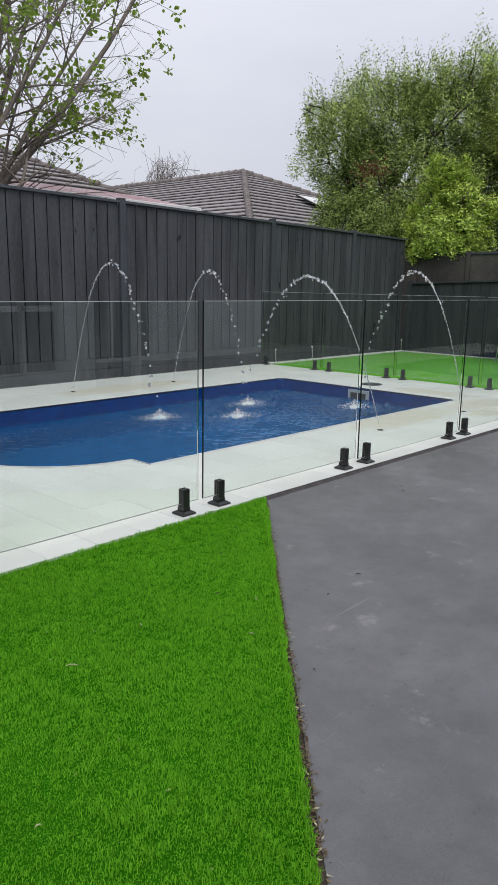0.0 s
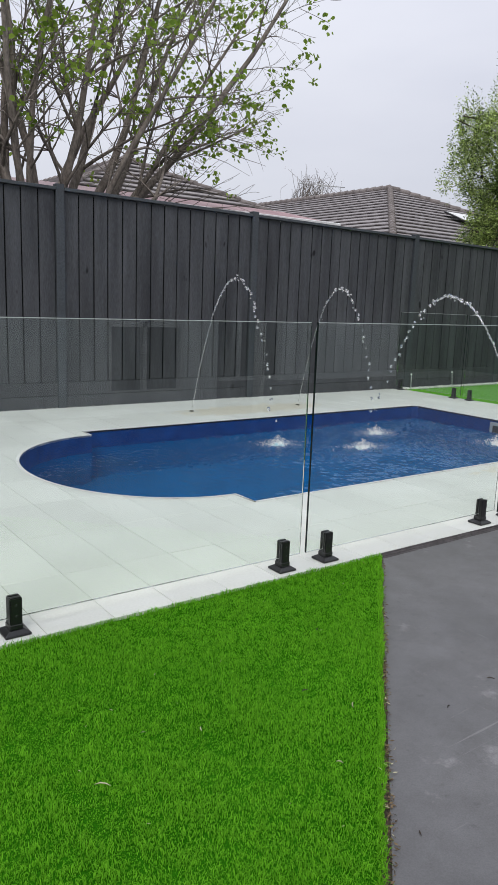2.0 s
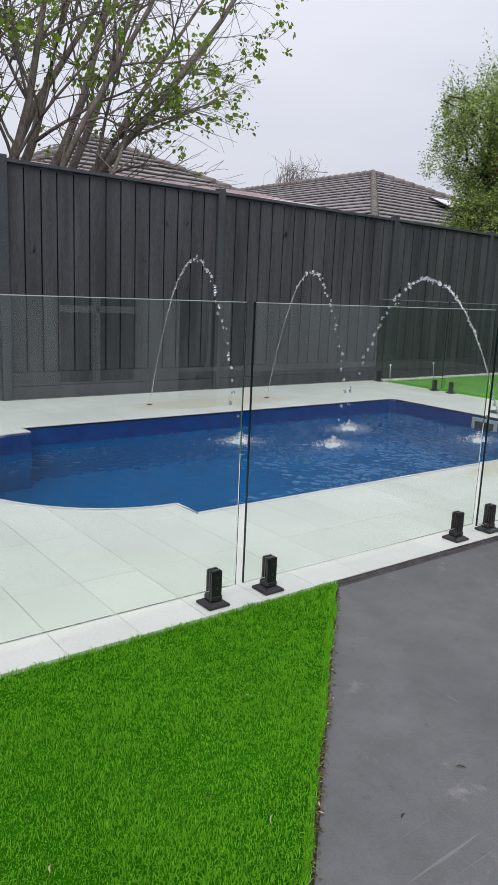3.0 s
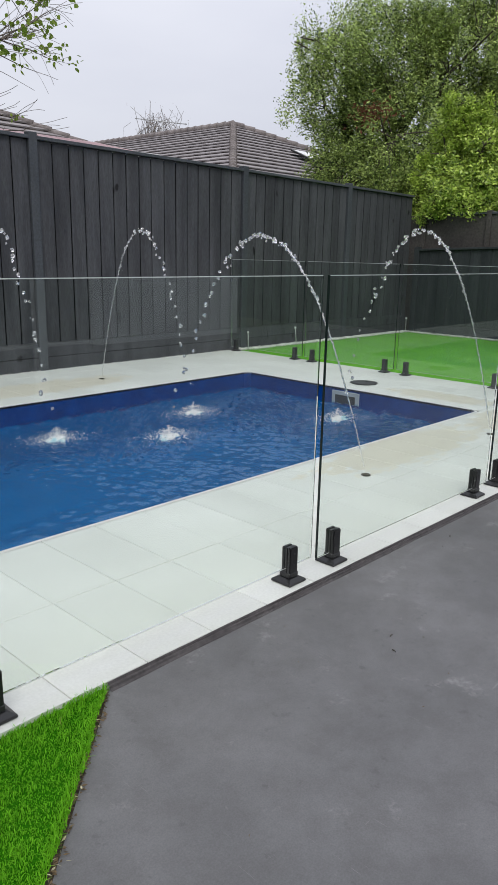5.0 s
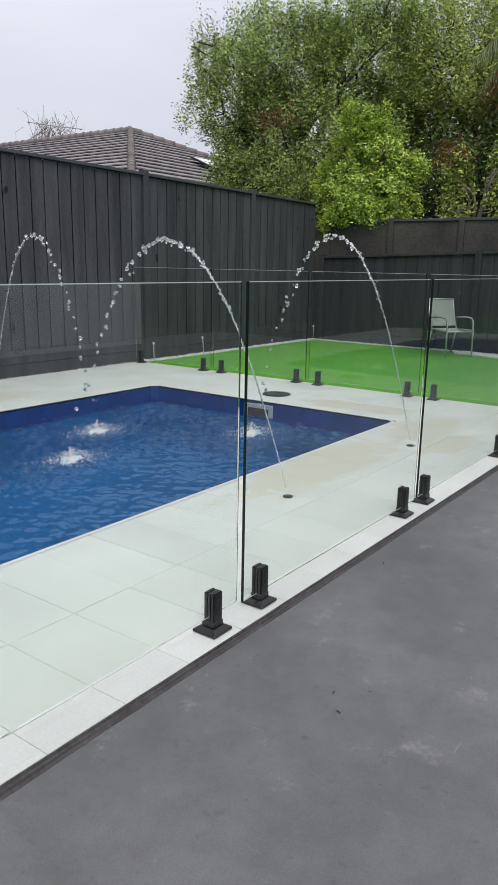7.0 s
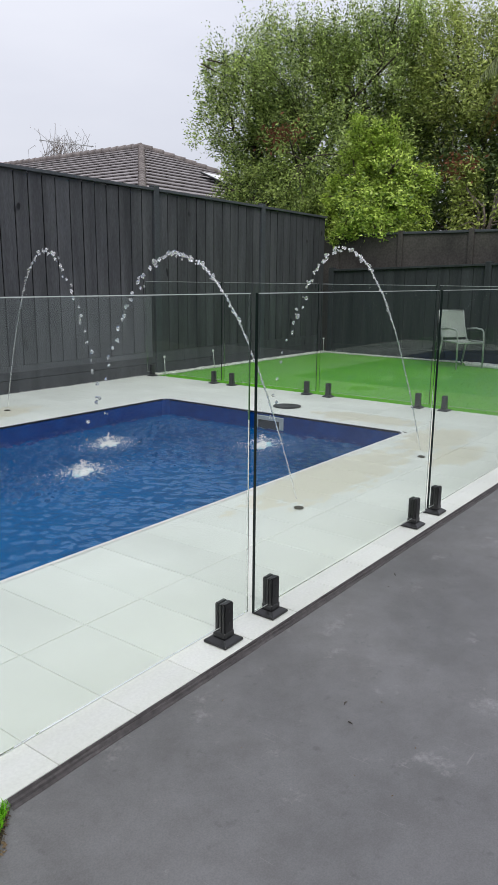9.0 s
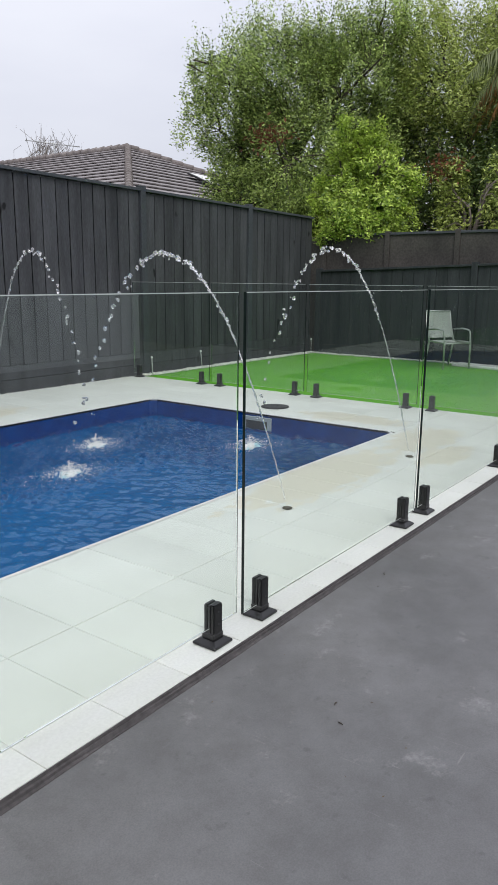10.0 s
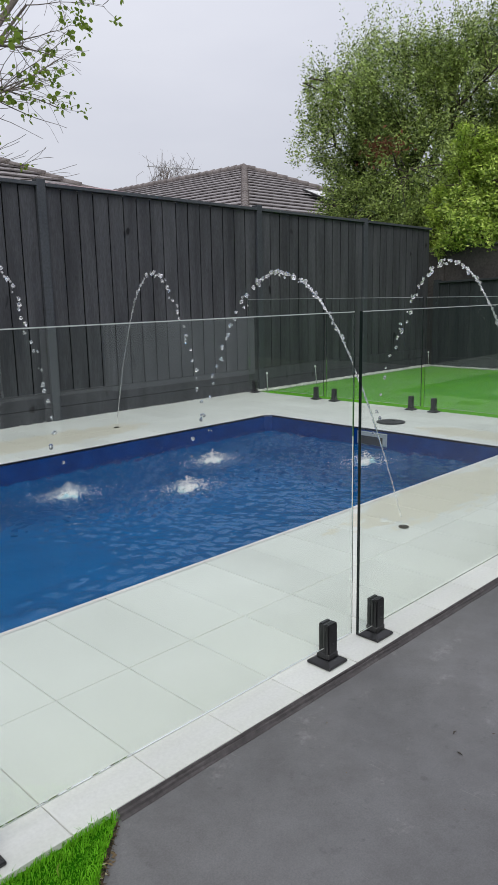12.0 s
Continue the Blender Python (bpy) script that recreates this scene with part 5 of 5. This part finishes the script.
# ---- litter along the lawn edge and on the slab ----
# litter gathers in the strip between the turf and the slab, which widens away from the corner
us = rng.uniform(0.02, 3.6, 1500) * rng.choice([0.6, 1.0], 1500)
lv, lf = leaves([(-u + 0.004 + (0.003 + 0.003 * u) * rng.standard_normal(), -u * 0.979, DRIVE_Z + 0.006) for u in us], 0.015, 0.45, 0.0, 41, (0.005, 0.005, 0.002))
lv[:, 2] = DRIVE_Z + 0.002 + np.abs(lv[:, 2] - DRIVE_Z) * 0.35
tagged(new("leaf_litter", array_mesh("leaf_litter", lv, lf, M_debris)), "brown leaf scraps and grit along the lawn edge", "litter", kind="stuff")
pts = [(rng.uniform(-2.4, 2.6), rng.uniform(-2.6, -0.1)) for _ in range(90)]
lv, lf = leaves([(x, y, DRIVE_Z + 0.004) for x, y in pts if y < x - 0.05], 0.011, 0.4, 0.0, 42, (0.0, 0.0, 0.0))
lv[:, 2] = DRIVE_Z + 0.002 + np.abs(lv[:, 2] - DRIVE_Z - 0.004) * 0.3
tagged(new("leaf_litter", array_mesh("leaf_litter", lv, lf, M_debris)), "few dark leaf scraps scattered on the driveway", "litter", kind="stuff")
lv, lf = leaves([(x, y, LAWN_Z + 0.012) for x, y in zip(rng.uniform(-3.4, -0.2, 60), rng.uniform(-2.6, -0.1, 60)) if x < y - 0.06], 0.016, 0.2, 0.0, 43, (0, 0, 0.002))
lv[:, 2] = LAWN_Z + 0.010 + np.abs(lv[:, 2] - LAWN_Z - 0.012) * 0.25
tagged(new("leaf_litter", array_mesh("leaf_litter", lv, lf, M_straw)), "pale dry leaf bits lying on the grass", "litter", kind="stuff")

def scrap(x, y, z, length, turn, material, label):
    """One curled dry scrap lying on the ground."""
    bm = tube([(-length / 2, 0, 0.002), (-length * 0.15, length * 0.08, 0.005), (length * 0.2, length * 0.05, 0.004), (length / 2, -length * 0.08, 0.002)], [0.0008, 0.0022, 0.0020, 0.0007], 5)
    ob = part("leaf_scrap", bm, material)
    ob.matrix_basis = pose(x, y, z, 0, 0, turn)
    tagged(ob, label, "leaf", "fallen scraps")


for x, y, l, a in ((-0.613, -1.153, 0.03, -40), (-0.906, -1.193, 0.02, 20), (-1.468, -1.553, 0.02, 60), (0.93, -0.451, 0.02, 10), (0.847, -0.514, 0.02, 80), (1.98, -0.116, 0.03, 30)):
    scrap(x, y, DRIVE_Z, l, a, M_darkbark, "curled dark dry leaf scrap on the driveway")
for x, y, l, a in ((-2.10, -0.966, 0.045, -35), (-1.225, -1.045, 0.035, 50), (-2.598, -1.57, 0.02, 0), (-1.477, -1.251, 0.022, -50), (-1.731, -0.889, 0.025, 70)):
    scrap(x, y, LAWN_Z + 0.014, l, a, M_straw, "pale dry leaf scrap lying on the grass")
for x, y, l, a in ((-1.305, -0.889, 0.025, 0), (-0.95, -0.55, 0.02, 40), (-0.62, -0.33, 0.02, 10)):
    scrap(x, y, LAWN_Z + 0.014, l, a, M_darkbark, "dark leaf scrap lying on the grass")
scrap(-0.22, -0.085, LAWN_Z + 0.016, 0.04, 60, M_leaf_young, "small fresh green leaf on the grass")

# ---- paving: mortar bed, then the pavers one by one ----
paving = tagged(empty("pavement"), "pale cream porcelain pavers round the pool", "paving", kind="structure")
bm = bmesh.new()
left = [(PAVE_X0 + 0.004, POOL_Y0)] + [(0.0, POOL_Y0)] + [(arc_x(y) - 0.015, y) for y in arc_ys] + [(0.0, POOL_Y1), (PAVE_X0 + 0.004, POOL_Y1)]
for out in ([(PAVE_X0 + 0.004, 0.004), (PAVE_X1 - 0.004, 0.004), (PAVE_X1 - 0.004, POOL_Y0 - 0.015), (PAVE_X0 + 0.004, POOL_Y0 - 0.015)],
            [(POOL_X1 + 0.015, POOL_Y0 - 0.014), (PAVE_X1 - 0.004, POOL_Y0 - 0.014), (PAVE_X1 - 0.004, FENCE_Y - 0.03), (POOL_X1 + 0.015, FENCE_Y - 0.03)],
            [(PAVE_X0 + 0.004, POOL_Y1 + 0.015), (POOL_X1 + 0.014, POOL_Y1 + 0.015), (POOL_X1 + 0.014, FENCE_Y - 0.03), (PAVE_X0 + 0.004, FENCE_Y - 0.03)], left):
    prism(out, -0.11, -0.0035, bm)
part("mortar_bed", bm, M_grout, paving, "grey joints")

TX, JOINT, X_OFF = 0.2935, 0.0014, 0.163
paver_meshes = {}


def paver(outline):
    """A slab with softly worn upper edges; full pavers share one mesh."""
    xs, ys = [p[0] for p in outline], [p[1] for p in outline]
    key = (round(max(xs) - min(xs), 3), round(max(ys) - min(ys), 3)) if len(outline) == 4 else None
    if key is None or key not in paver_meshes:
        bm = bmesh.new()
        x0, y0 = min(xs), min(ys)
        cx, cy = sum(xs) / len(xs) - x0, sum(ys) / len(ys) - y0
        loc = [(x - x0, y - y0) for x, y in outline]
        n = len(loc)
        ins = [(x + (0.0016 if x < cx else -0.0016), y + (0.0016 if y < cy else -0.0016)) for x, y in loc]
        a = [bm.verts.new((x, y, -0.03)) for x, y in loc]
        b = [bm.verts.new((x, y, -0.0014)) for x, y in loc]
        c = [bm.verts.new((x, y, 0.0)) for x, y in ins]
        for i in range(n):
            j = (i + 1) % n
            bm.faces.new((a[i], a[j], b[j], b[i]))
            bm.faces.new((b[i], b[j], c[j], c[i]))
        bm.faces.new(c)
        me = bpy.data.meshes.new("paver")
        bm.to_mesh(me)
        bm.free()
        me.materials.append(M_paver)
        if key is None:
            return me
        paver_meshes[key] = me
    return paver_meshes[key]


def lay(x0, x1, y0, y1):
    """One paver in a cell, cut back to the rounded pool end where it meets it."""
    x0, x1, y0, y1 = x0 + JOINT, x1 - JOINT, y0 + JOINT, y1 - JOINT
    if x1 - x0 < 0.02 or y1 - y0 < 0.02:
        return
    out = [(x0, y0), (x1, y0), (x1, y1), (x0, y1)]
    if POOL_Y0 - 0.1 < (y0 + y1) / 2 < POOL_Y1 + 0.1 and x1 <= 0.01:
        ys = [y0 + (y1 - y0) * k / 14 for k in range(15)]
        edge = [(min(x1, arc_x(y) - 0.016), y) for y in ys]
        if min(e[0] for e in edge) < x1 - 1e-4:
            keep = [e for e in edge if e[0] > x0 + 0.004]
            if not keep:
                return
            out = [(x0, keep[0][1])] + keep + [(x0, keep[-1][1])]
    shared("paver", paver(out), paving, Matrix.Translation((min(p[0] for p in out), min(p[1] for p in out), rnd.uniform(-0.0006, 0.0006))))


cols = [PAVE_X0] + [X_OFF + TX * k for k in range(-8, 21) if PAVE_X0 + 0.05 < X_OFF + TX * k < PAVE_X1 - 0.03] + [PAVE_X1]
bands = [(0.0, 0.58), (0.58, POOL_Y0 - 0.016), (POOL_Y0 - 0.016, 1.80), (1.80, 2.40), (2.40, 3.00), (3.00, 3.60), (3.60, POOL_Y1 + 0.016), (POOL_Y1 + 0.016, 4.64), (4.64, 5.24), (5.24, FENCE_Y - 0.03)]
for y0, y1 in bands:
    beside = POOL_Y0 - 0.1 < (y0 + y1) / 2 < POOL_Y1 + 0.02
    if not beside:
        for a, b in zip(cols, cols[1:]):
            lay(a, b, y0, y1)
    else:
        west = [c for c in cols if c < -0.03] + [-0.016]
        east = [POOL_X1 + 0.016] + [c for c in cols if c > POOL_X1 + 0.06]
        for group in (west, east):
            for a, b in zip(group, group[1:]):
                lay(a, b, y0, y1)
